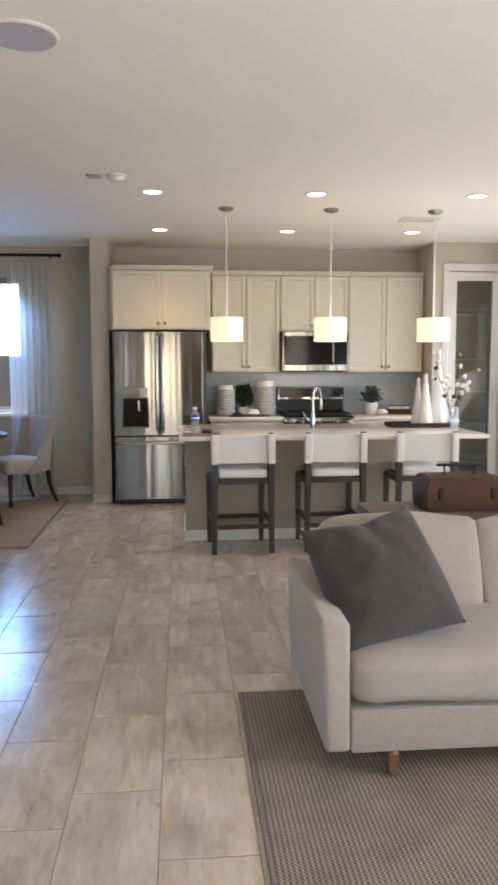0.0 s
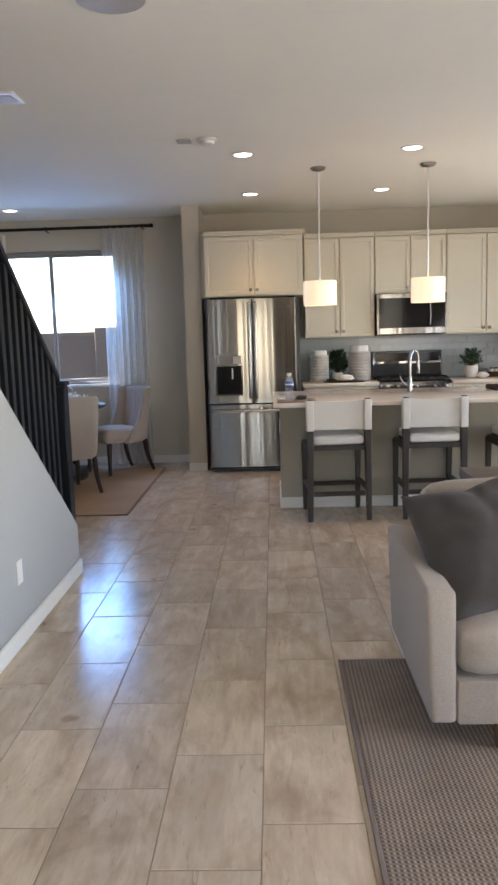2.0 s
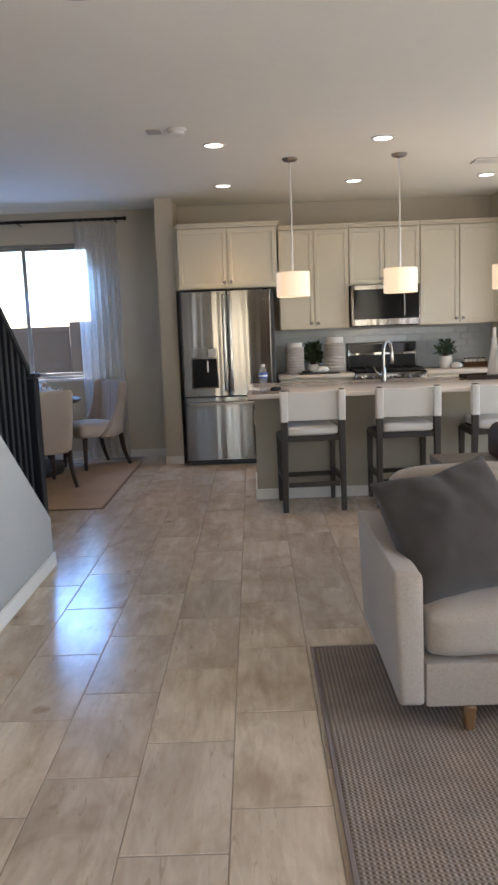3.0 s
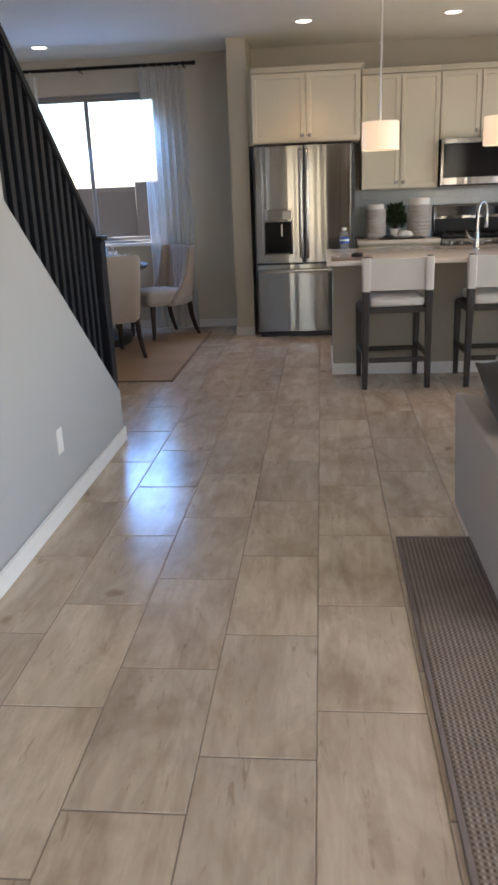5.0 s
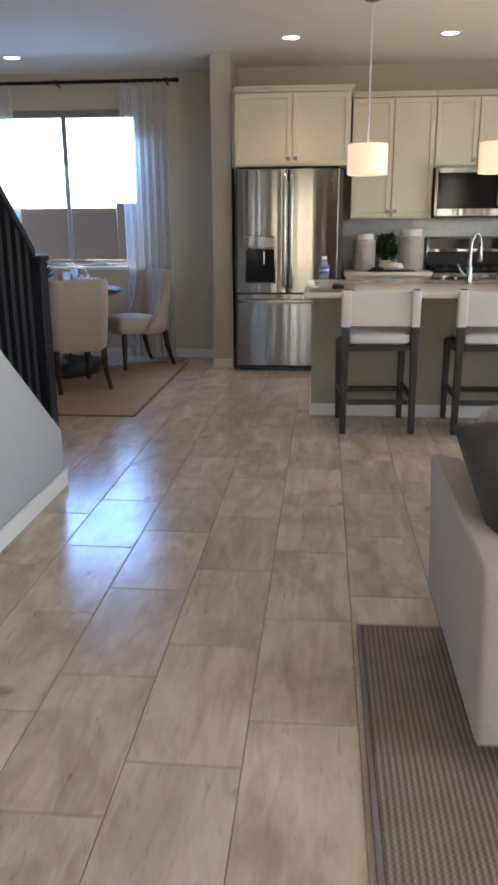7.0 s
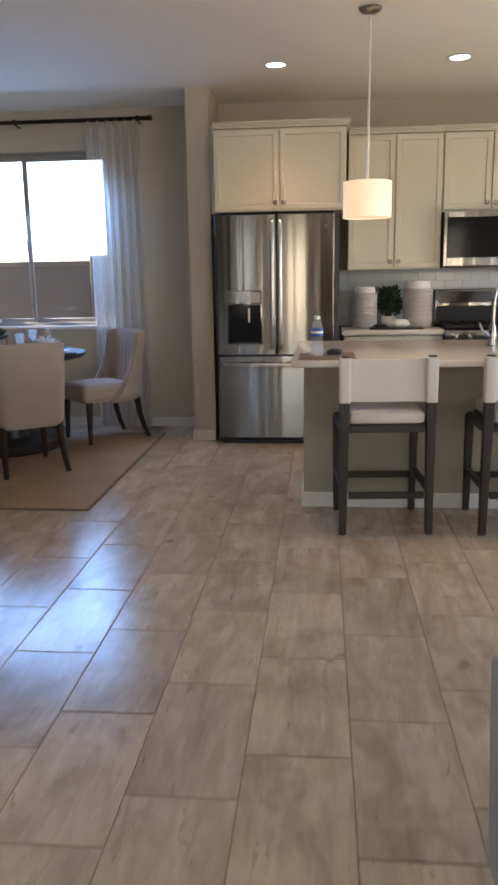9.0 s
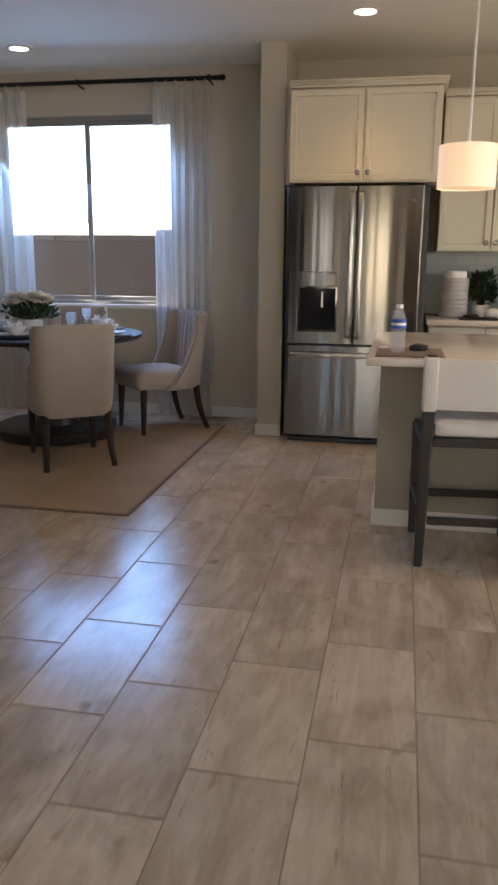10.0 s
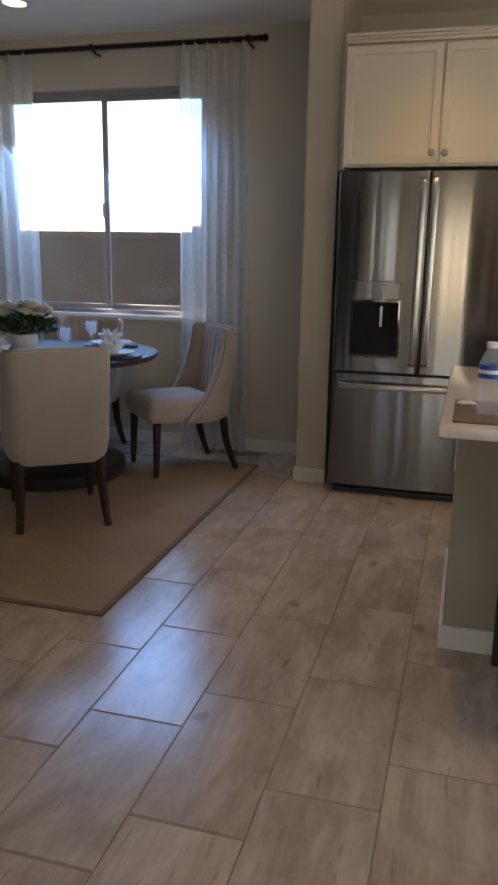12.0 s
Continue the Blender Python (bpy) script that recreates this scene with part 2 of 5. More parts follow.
BLACKG = mat("black_glass", (0.008, 0.008, 0.009), 0.08, spec=0.12, var=0.1, scale=5)
BLACKP = mat("black_plastic", (0.02, 0.02, 0.022), 0.4, var=0.15, scale=20)
IRON = mat("cast_iron", (0.018, 0.018, 0.018), 0.65, var=0.2, scale=30, bump=0.3, bump_scale=200)
RAIL = mat("black_rail_paint", (0.007, 0.0085, 0.012), 0.5, spec=0.25, var=0.2, scale=10)
STOOLW = mat("grey_stained_wood", (0.036, 0.030, 0.025), 0.5, var=0.3, scale=5, stretch=(8, 8, 1), bump=0.15, bump_scale=60)
STOOLF = mat("cream_sling", (0.68, 0.65, 0.60), 0.85, var=0.05, scale=5, bump=0.25, bump_scale=350, sheen=0.2)
LINEN = mat("cream_linen", (0.40, 0.325, 0.26), 0.9, var=0.08, scale=6, bump=0.3, bump_scale=400, sheen=0.3)
CHLEG = mat("walnut_dark", (0.035, 0.020, 0.014), 0.5, spec=0.3, var=0.3, scale=5, stretch=(8, 8, 1))
SOFA = mat("sofa_tweed", (0.375, 0.315, 0.258), 0.95, var=0.19, scale=150, bump=0.7, bump_scale=520, sheen=0.3)
PILLOW = mat("charcoal_velvet", (0.052, 0.045, 0.040), 0.95, var=0.16, scale=9, bump=0.3, bump_scale=260, sheen=0.12)
OAKLEG = mat("honey_wood", (0.13, 0.068, 0.026), 0.4, var=0.25, scale=6, stretch=(8, 8, 1))
RUG = mat("woven_rug", (0.37, 0.30, 0.235), 0.95, var=0.22, scale=6, extra=weave(0.0165, 0.017, 0.006, (0.28, 0.235, 0.20), True))
RUGEDGE = mat("rug_binding", (0.22, 0.175, 0.15), 0.9, var=0.12, scale=12, bump=0.4, bump_scale=300)
JUTE = mat("jute_rug", (0.48, 0.345, 0.225), 0.95, var=0.14, scale=4, extra=weave(0.016, 0.016, 0.004, (0.62, 0.58, 0.54)))
JUTEEDGE = mat("jute_binding", (0.21, 0.145, 0.10), 0.9, var=0.12, scale=12)
CONSOLE = mat("weathered_wood", (0.15, 0.118, 0.092), 0.55, var=0.35, scale=3, stretch=(1.5, 14, 14), bump=0.25, bump_scale=40)
TRUNKW = mat("trunk_leather", (0.078, 0.034, 0.012), 0.6, spec=0.25, var=0.45, scale=5, bump=0.25, bump_scale=90)
IRONB = mat("dark_bronze", (0.03, 0.024, 0.02), 0.4, 0.7, var=0.2, scale=20)
TABLE = mat("espresso_lacquer", (0.022, 0.018, 0.016), 0.36, var=0.25, scale=5, spec=0.9)
PANE = clear("window_pane", (0.88, 0.90, 0.91))
CLEARG = clear("clear_glass", (0.93, 0.95, 0.95), 0.02)
SHELFG = sheer("shelf_glass", (0.90, 0.93, 0.93), 0.35)
GLASSW = sheer("thin_glassware", (0.85, 0.88, 0.90), 0.84)
BOTTLEG = sheer("bottle_plastic", (0.88, 0.91, 0.95), 0.80)
CURTAIN = sheer("sheer_curtain", (0.84, 0.82, 0.78), 0.36)
SHADE = glow("lit_linen_shade", (1.0, 0.66, 0.31), 0.092)
BULB = glow("lit_diffuser", (1.0, 0.86, 0.66), 0.9)
WHITEC = mat("white_ceramic", (0.80, 0.78, 0.75), 0.35, var=0.04, scale=12)
CANR = mat("ribbed_stoneware", (0.47, 0.44, 0.41), 0.45, var=0.1, scale=12)
LEAF = mat("dark_leaf", (0.040, 0.075, 0.030), 0.5, var=0.35, scale=14)
PETAL = mat("cream_petal", (0.78, 0.72, 0.60), 0.7, var=0.1, scale=30)
TWIG = mat("twig", (0.085, 0.055, 0.038), 0.8, var=0.3, scale=30)
COTTON = mat("cotton", (0.80, 0.78, 0.74), 1.0, var=0.06, scale=50, bump=0.4, bump_scale=200)
SPLASHGROUT = mat("pale_grey_grout", (0.46, 0.50, 0.515), 0.8, var=0.08, scale=20)
SPLASH = mat("glazed_grey_tile", (0.47, 0.51, 0.53), 0.16, var=0.05, scale=7)
BLOCK = mat("fence_block", (0.125, 0.086, 0.058), 0.9, var=0.16, scale=4, bump=0.5, bump_scale=60)
MORTAR = mat("fence_mortar", (0.11, 0.076, 0.051), 0.95, var=0.15, scale=6)
GRAVEL = mat("desert_gravel", (0.40, 0.33, 0.26), 0.95, var=0.3, scale=9, bump=0.8, bump_scale=60)
SHRUB = mat("shrub_leaf", (0.10, 0.13, 0.06), 0.6, var=0.35, scale=12)
VINYL = mat("window_vinyl", (0.30, 0.28, 0.25), 0.5, var=0.06, scale=8)
BLUE = mat("blue_label", (0.02, 0.09, 0.42), 0.4, var=0.1, scale=40)
NAVY = mat("charger_plate", (0.05, 0.048, 0.05), 0.3, var=0.15, scale=14)
MAT = mat("place_mat", (0.20, 0.14, 0.10), 0.85, var=0.2, scale=40)
CARPET = mat("stair_carpet", (0.42, 0.39, 0.35), 1.0, var=0.1, scale=30, bump=0.5, bump_scale=300)

# ---- mesh helpers ----


def box(bm, x0, x1, y0, y1, z0, z1, r=0.0, seg=2):
    """Adds a box, its edges rounded by r."""
    v = [bm.verts.new(p) for p in ((x0, y0, z0), (x1, y0, z0), (x1, y1, z0), (x0, y1, z0), (x0, y0, z1), (x1, y0, z1), (x1, y1, z1), (x0, y1, z1))]
    f = [bm.faces.new([v[i] for i in q]) for q in ((3, 2, 1, 0), (4, 5, 6, 7), (0, 1, 5, 4), (1, 2, 6, 5), (2, 3, 7, 6), (3, 0, 4, 7))]
    if r > 0:
        edges = list({e for q in f for e in q.edges})
        bmesh.ops.bevel(bm, geom=edges, offset=r, segments=seg, profile=0.5, affect="EDGES")
    return bm


def B(*a, **k):
    return box(bmesh.new(), *a, **k)


def lathe(bm, profile, n=24, at=(0, 0, 0), cap=True):
    """Turns a list of (radius, height) about the vertical through at."""
    rings = []
    for r, z in profile:
        rings.append([bm.verts.new((at[0] + r * math.cos(2 * math.pi * i / n), at[1] + r * math.sin(2 * math.pi * i / n), at[2] + z)) for i in range(n)])
    for a, b in zip(rings, rings[1:]):
        for i in range(n):
            j = (i + 1) % n
            bm.faces.new((a[i], a[j], b[j], b[i]))
    if cap:
        bm.faces.new(list(reversed(rings[0])))
        bm.faces.new(rings[-1])
    return bm


def L(profile, n=24, at=(0, 0, 0), cap=True):
    return lathe(bmesh.new(), profile, n, at, cap)


def tube(bm, points, radii, n=10):
    """A round bar along points; radii: one number, or one for each point."""
    points = [Vector(p) for p in points]
    radii = [radii] * len(points) if isinstance(radii, (int, float)) else radii
    rings, side = [], None
    for i, p in enumerate(points):
        way = (points[min(i + 1, len(points) - 1)] - points[max(i - 1, 0)]).normalized()
        if side is None:
            side = way.cross(Vector((0, 0, 1)) if abs(way.z) < 0.9 else Vector((1, 0, 0))).normalized()
        side = (side - way * side.dot(way)).normalized()
        up = way.cross(side)
        rings.append([bm.verts.new(p + radii[i] * (math.cos(2 * math.pi * k / n) * side + math.sin(2 * math.pi * k / n) * up)) for k in range(n)])
    for a, b in zip(rings, rings[1:]):
        for k in range(n):
            j = (k + 1) % n
            bm.faces.new((a[k], a[j], b[j], b[k]))
    bm.faces.new(list(reversed(rings[0])))
    bm.faces.new(rings[-1])
    return bm


def T(points, radii, n=10):
    return tube(bmesh.new(), points, radii, n)


def taper(bm, top, bot, w_top, w_bot, r=0.004):
    """A square leg from its top centre down to its foot."""
    t, b = Vector(top), Vector(bot)
    vs = []
    for c, w in ((b, w_bot), (t, w_top)):
        for sx, sy in ((-1, -1), (1, -1), (1, 1), (-1, 1)):
            vs.append(bm.verts.new(c + Vector((sx * w / 2, sy * w / 2, 0))))
    f = [bm.faces.new([vs[i] for i in q]) for q in ((3, 2, 1, 0), (4, 5, 6, 7), (0, 1, 5, 4), (1, 2, 6, 5), (2, 3, 7, 6), (3, 0, 4, 7))]
    if r:
        bmesh.ops.bevel(bm, geom=list({e for q in f for e in q.edges}), offset=r, segments=1, affect="EDGES")
    return bm


def sheet(func, nu, nv, thick=0.0):
    """A grid of func(u, v), u and v from 0 to 1, given a thickness along its normals."""
    bm = bmesh.new()
    vs = [[bm.verts.new(func(i / nu, j / nv)) for j in range(nv + 1)] for i in range(nu + 1)]
    for i in range(nu):
        for j in range(nv):
            bm.faces.new((vs[i][j], vs[i + 1][j], vs[i + 1][j + 1], vs[i][j + 1]))
    bm.normal_update()
    if thick:
        bmesh.ops.solidify(bm, geom=bm.faces[:], thickness=thick)
    return bm


def cushion(x0, x1, y0, y1, z0, z1, edge=0.03, puff=0.02, n=16):
    """A stuffed block: a rounded box whose large faces swell."""
    cx, cy, cz, hx, hy, hz = (x0 + x1) / 2, (y0 + y1) / 2, (z0 + z1) / 2, (x1 - x0) / 2, (y1 - y0) / 2, (z1 - z0) / 2
    bm = bmesh.new()
    bmesh.ops.create_cube(bm, size=2)
    bmesh.ops.subdivide_edges(bm, edges=bm.edges[:], cuts=n, use_grid_fill=True)
    for v in bm.verts:
        p = Vector((v.co.x * hx, v.co.y * hy, v.co.z * hz))
        inner = Vector((max(-hx + edge, min(hx - edge, p.x)), max(-hy + edge, min(hy - edge, p.y)), max(-hz + edge, min(hz - edge, p.z))))
        d = p - inner
        if d.length > 1e-6:
            p = inner + d.normalized() * edge * min(1, d.length / edge if sum(abs(c) > 1e-6 for c in d) == 1 else 1)
        ux, uy, uz = v.co
        w = noise.noise(Vector((p.x * 4 + cx * 7, p.y * 4, p.z * 4))) * puff * 0.45
        p.z += puff * (1 - ux * ux) * (1 - uy * uy) * uz + w * uz
        p.y += puff * (1 - ux * ux) * (1 - uz * uz) * uy * 0.8 + w * uy
        p.x += puff * (1 - uy * uy) * (1 - uz * uz) * ux * 0.4
        v.co = p + Vector((cx, cy, cz))
    return bm


def link(name, bm, material, smooth=True):
    bm.normal_update()
    bmesh.ops.recalc_face_normals(bm, faces=bm.faces[:])
    if smooth:
        for f in bm.faces:
            f.smooth = True
        for e in bm.edges:
            if len(e.link_faces) == 2 and e.calc_face_angle(0) > 0.7:
                e.smooth = False
    me = bpy.data.meshes.new(name)
    bm.to_mesh(me)
    bm.free()
    me.materials.append(material)
    return new(name, me)


def part(name, bm, material, parent, label=""):
    ob = link(name, bm, material)
    ob.parent = parent
    return tagged(ob, label)


def thing(name, label, category, at=(0, 0, 0), turn=0, group=""):
    ob = new(name)
    ob.matrix_basis = pose(*at, 0, 0, turn)
    ob.empty_display_size = 0.1
    return tagged(ob, label, category, group)


def built(name, bm, material, label="", category=""):
    return tagged(link(name, bm, material), label, category, kind="structure")


def wall(name, axis, a0, a1, b0, b1, z1, holes=(), material=None, label=""):
    """A wall along x or y from a0 to a1, from b0 to b1 thick, with openings (from, to, bottom, top)."""
    bm, spans, cur = bmesh.new(), [], a0
    for h0, h1, s, t in sorted(holes):
        spans += [(cur, h0, 0, z1)]
        if s > 0:
            spans += [(h0, h1, 0, s)]
        if t < z1:
            spans += [(h0, h1, t, z1)]
        cur = h1
    spans += [(cur, a1, 0, z1)]
    for s0, s1, q0, q1 in spans:
        if s1 - s0 > 1e-4:
            box(bm, *((s0, s1, b0, b1) if axis == "x" else (b0, b1, s0, s1)), q0, q1)
    return built(name, bm, material or WALL, label or "greige painted plaster wall", "wall")


# ---- the shell ----
H = 2.775
wall("wall_north", "x", -4.3, 3.95, 9.08, 9.24, H, [(-3.095, -1.545, 0.93, 2.44)], label="greige painted wall with a window over the dining table")
wall("wall_west", "y", -3.0, 9.08, -4.45, -4.3, H)
wall("wall_east", "y", -3.0, 9.08, 3.8, 3.95, H, [(-0.95, 2.15, 0.45, 2.45), (4.7, 8.25, 0.0, 2.4)], label="greige painted wall with a wide glass door opening")
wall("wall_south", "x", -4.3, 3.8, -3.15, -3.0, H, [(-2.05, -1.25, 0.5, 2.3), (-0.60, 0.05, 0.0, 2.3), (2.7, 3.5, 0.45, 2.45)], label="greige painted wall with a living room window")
wall("wall_wing", "y", 8.468, 9.08, -0.738, -0.557, H, label="short greige wing wall beside the refrigerator")
wall("wall_kitchen_return", "y", 8.45, 9.08, 2.92, 3.02, H, label="short greige wall closing the kitchen run")
wall("wall_pantry", "x", 3.02, 3.8, 8.45, 8.55, H, [(3.09, 3.68, 0.0, 2.47)], label="greige wall round the pantry door")
wall("wall_stair_left", "y", -3.0, 5.0, -2.25, -2.13, H, label="greige wall behind the stair flight")
built("ceiling", B(-4.45, 3.95, -3.15, 9.24, H, H + 0.15), CEIL, "flat off-white plaster ceiling", "ceiling")
built("floor", B(-4.45, 3.95, -3.15, 9.24, -0.2, -0.0025), GROUT, "floor slab with dark grout between stone-look tiles", "floor")

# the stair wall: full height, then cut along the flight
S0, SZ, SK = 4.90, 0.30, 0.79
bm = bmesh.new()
# unseen hall opening, added so the refrigerator's left door mirrors something dark
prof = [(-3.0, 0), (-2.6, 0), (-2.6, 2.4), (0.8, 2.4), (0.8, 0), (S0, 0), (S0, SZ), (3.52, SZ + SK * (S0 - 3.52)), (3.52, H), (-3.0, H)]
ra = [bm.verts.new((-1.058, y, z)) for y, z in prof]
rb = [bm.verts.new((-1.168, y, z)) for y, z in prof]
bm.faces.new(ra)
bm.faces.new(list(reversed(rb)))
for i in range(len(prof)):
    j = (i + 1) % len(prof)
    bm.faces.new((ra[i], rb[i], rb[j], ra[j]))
built("wall_stair", bm, WALL_COOL_LIT, "stair wall greyed for cool daylight, with a sloping top and an added hall opening", "wall")


def baseboard(name, x0, x1, y0, y1, h=0.088):
    bm = B(x0, x1, y0, y1, 0.0, h)
    top = [e for e in bm.edges if all(abs(v.co.z - h) < 1e-5 for v in e.verts)]
    bmesh.ops.bevel(bm, geom=top, offset=0.006, segments=2, affect="EDGES")
    return built(name, bm, TRIM, "white painted baseboard", "baseboard")


baseboard("baseboard", -1.057, -1.044, 0.8, 4.90)
baseboard("baseboard", -1.057, -1.044, -2.98, -2.6)
baseboard("baseboard", -1.168, -1.044, 4.901, 4.914)
baseboard("baseboard", -4.29, -0.753, 9.066, 9.079)
baseboard("baseboard", -0.752, -0.739, 8.468, 9.064)
baseboard("baseboard", -0.752, -0.557, 8.454, 8.467)
baseboard("baseboard", 0.210, 0.2225, 6.578, 7.36)
baseboard("baseboard", 0.210, 2.533, 6.565, 6.5775)
baseboard("baseboard", 3.787, 3.799, 8.26, 8.44)
baseboard("baseboard", 3.787, 3.799, -2.98, 4.62)

# ---- dining window ----
win = tagged(new("window_1"), "two-pane sliding window over the block fence", "window", kind="structure")
WX0, WX1, WZ0, WZ1, WY = -3.095, -1.545, 0.93, 2.44, 9.13


def frame_ring(x0, x1, z0, z1, y0, y1, w):
    bm = bmesh.new()
    box(bm, x0, x0 + w, y0, y1, z0, z1, 0.003, 1)
    box(bm, x1 - w, x1, y0, y1, z0, z1, 0.003, 1)
    box(bm, x0 + w, x1 - w, y0, y1, z0, z0 + w, 0.003, 1)
    box(bm, x0 + w, x1 - w, y0, y1, z1 - w, z1, 0.003, 1)
    return bm


part("window_frame", frame_ring(WX0 + 0.002, WX1 - 0.002, WZ0 + 0.002, WZ1 - 0.002, WY, WY + 0.07, 0.028), VINYL, win)
MIDX = (WX0 + WX1) / 2
for i, (a, b) in enumerate(((WX0 + 0.03, MIDX + 0.026), (MIDX - 0.026, WX1 - 0.03))):
    y = WY + 0.008 + 0.028 * i
    sash = part("sash", frame_ring(a, b, WZ0 + 0.031, WZ1 - 0.031, y, y + 0.024, 0.036), VINYL, win)
    p = part("pane", B(a + 0.024, b - 0.024, y + 0.010, y + 0.014, WZ0 + 0.055, WZ1 - 0.055), PANE, sash)
    p.visible_shadow = False
part("latch", B(MIDX - 0.014, MIDX + 0.002, WY - 0.012, WY + 0.007, 1.60, 1.70, 0.003, 1), VINYL, win)
part("window_sill", B(WX0 - 0.012, WX1 + 0.012, 9.045, 9.128, WZ0 - 0.032, WZ0 + 0.0015, 0.006, 2), TRIM, win)

# sliding glass door in the east wall, off to the side
sld = tagged(new("door_1"), "wide sliding glass patio door", "door", kind="structure")
bm = bmesh.new()
for y0, y1, z0, z1 in ((4.702, 4.76, 0.0, 2.398), (8.19, 8.248, 0.0, 2.398), (4.76, 8.19, 2.34, 2.398), (4.76, 8.19, 0.0, 0.05), (6.43, 6.51, 0.05, 2.34)):
    box(bm, 3.895, 3.945, y0, y1, z0, z1, 0.004, 1)
part("door_frame", bm, TRIM, sld)
for y0, y1 in ((4.76, 6.43), (6.51, 8.19)):
    p = part("pane", B(3.915, 3.92, y0, y1, 0.05, 2.34), PANE, sld)
    p.visible_shadow = False
rw = tagged(new("window_2"), "white framed living room window", "window", kind="structure")
part("window_frame", frame_ring(2.702, 3.498, 0.452, 2.448, -3.13, -3.06, 0.05), TRIM, rw)
p = part("pane", B(2.752, 3.448, -3.10, -3.095, 0.502, 2.398), PANE, rw)
p.visible_shadow = False

# unseen window, there only to hold the hall fill lamp
hw = tagged(new("window_4"), "white framed hall window, unseen, added to light the sofa arm", "window", kind="structure")
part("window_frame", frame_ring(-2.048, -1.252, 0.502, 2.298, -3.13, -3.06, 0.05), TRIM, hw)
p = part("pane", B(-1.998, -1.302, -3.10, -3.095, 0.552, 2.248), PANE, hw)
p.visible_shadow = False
rd3 = tagged(new("door_3"), "narrow glazed door at the rear of the room", "door", kind="structure")
part("door_frame", frame_ring(-0.598, 0.048, 0.002, 2.298, -3.13, -3.06, 0.09), TRIM, rd3)
p = part("pane", B(-0.508, -0.042, -3.10, -3.095, 0.092, 2.208), PANE, rd3)
p.visible_shadow = False
# guessed door behind the camera, added as a warm band for the refrigerator to mirror
wd = tagged(new("door_4"), "warm brown wooden door in the rear wall, unseen, added for the refrigerator's reflection", "door", kind="structure")
leaf = part("door_leaf", B(0.40, 1.02, -2.998, -2.962, 0.004, 2.05, 0.004, 1), OAKLEG, wd)
for z0, z1 in ((0.16, 0.92), (1.06, 1.92)):
    part("raised_panel", B(0.50, 0.92, -2.9615, -2.950, z0, z1, 0.004, 1), OAKLEG, leaf)
# made-up window round the east fill lamp, out of view
ew = tagged(new("window_3"), "wide white framed east window, unseen, added to let in fill light", "window", kind="structure")
bm = bmesh.new()
for y0, y1, z0, z1 in ((-0.948, -0.9, 0.452, 2.448), (2.1, 2.148, 0.452, 2.448), (-0.9, 2.1, 0.452, 0.5), (-0.9, 2.1, 2.4, 2.448)):
    box(bm, 3.895, 3.945, y0, y1, z0, z1, 0.004, 1)
part("window_frame", bm, TRIM, ew)
p = part("pane", B(3.915, 3.92, -0.9, 2.1, 0.5, 2.4), PANE, ew)
p.visible_shadow = False

# ---- pantry door with its glass ----
pd = tagged(new("door_2"), "white pantry door with a tall glass pane", "door", kind="structure")
bm = bmesh.new()
box(bm, 3.022, 3.09, 8.43, 8.449, 0.0, 2.47, 0.004, 1)
box(bm, 3.68, 3.748, 8.43, 8.449, 0.0, 2.47, 0.004, 1)
box(bm, 3.022, 3.748, 8.43, 8.449, 2.471, 2.55, 0.004, 1)
part("casing", bm, TRIM, pd)
bm = bmesh.new()
for x0, x1, z0, z1 in ((3.094, 3.185, 0.01, 2.465), (3.585, 3.676, 0.01, 2.465), (3.185, 3.585, 0.01, 0.26), (3.185, 3.585, 2.37, 2.465)):
    box(bm, x0, x1, 8.462, 8.498, z0, z1, 0.004, 1)
leaf = part("door_leaf", bm, TRIM, pd)
p = part("pane", B(3.185, 3.585, 8.478, 8.483, 0.26, 2.37), CLEARG, leaf)
p.visible_shadow = False
for z in (0.25, 1.15, 2.1):
    part("hinge", T([(3.681, 8.455, z), (3.681, 8.455, z + 0.09)], 0.007), NICKEL, pd)
part("door_handle", T([(3.14, 8.46, 1.0), (3.14, 8.41, 1.0), (3.23, 8.41, 1.0)], 0.009), NICKEL, pd)
for z in (0.42, 0.78, 1.16, 1.53, 2.08):
    sh = thing("pantry_shelf", "clear glass pantry shelf behind the door", "shelf", (3.40, 8.83, z), group="pantry shelves")
    part("board", B(-0.375, 0.393, -0.20, 0.24, -0.012, 0.0, 0.003, 1), SHELFG, sh)
    part("bracket", B(-0.375, -0.36, -0.18, 0.22, -0.04, -0.0125), NICKEL, sh)
    part("bracket", B(0.378, 0.393, -0.18, 0.22, -0.04, -0.0125), NICKEL, sh)

# ---- outside ----
built("ground", B(-60, 60, 9.25, 300, -0.35, -0.12), GRAVEL, "tan desert gravel yard", "ground")
fence = tagged(new("block_fence"), "tan concrete block garden fence", "fence", kind="structure")
FY = 10.6
part("mortar_core", B(-12, 6, FY - 0.024, FY + 0.16, -0.12, 1.545), MORTAR, fence)

# ---- staircase ----
st = thing("staircase", "carpeted stair flight behind the black balustrade", "staircase")
for i in range(13):
    y1 = 4.84 - 0.229 * i
    part("step", B(-2.128, -1.170, y1 - 0.25, y1, max(0.0, 0.18 * i - 0.12), 0.18 * (i + 1), 0.012, 2), CARPET, st)

bal = thing("balustrade", "black painted wooden stair balustrade on the sloping wall", "railing")


def on_slope(y):
    return SZ + SK * (S0 - y)


def rail_z(y):
    return 1.19 + SK * (4.844 - y)


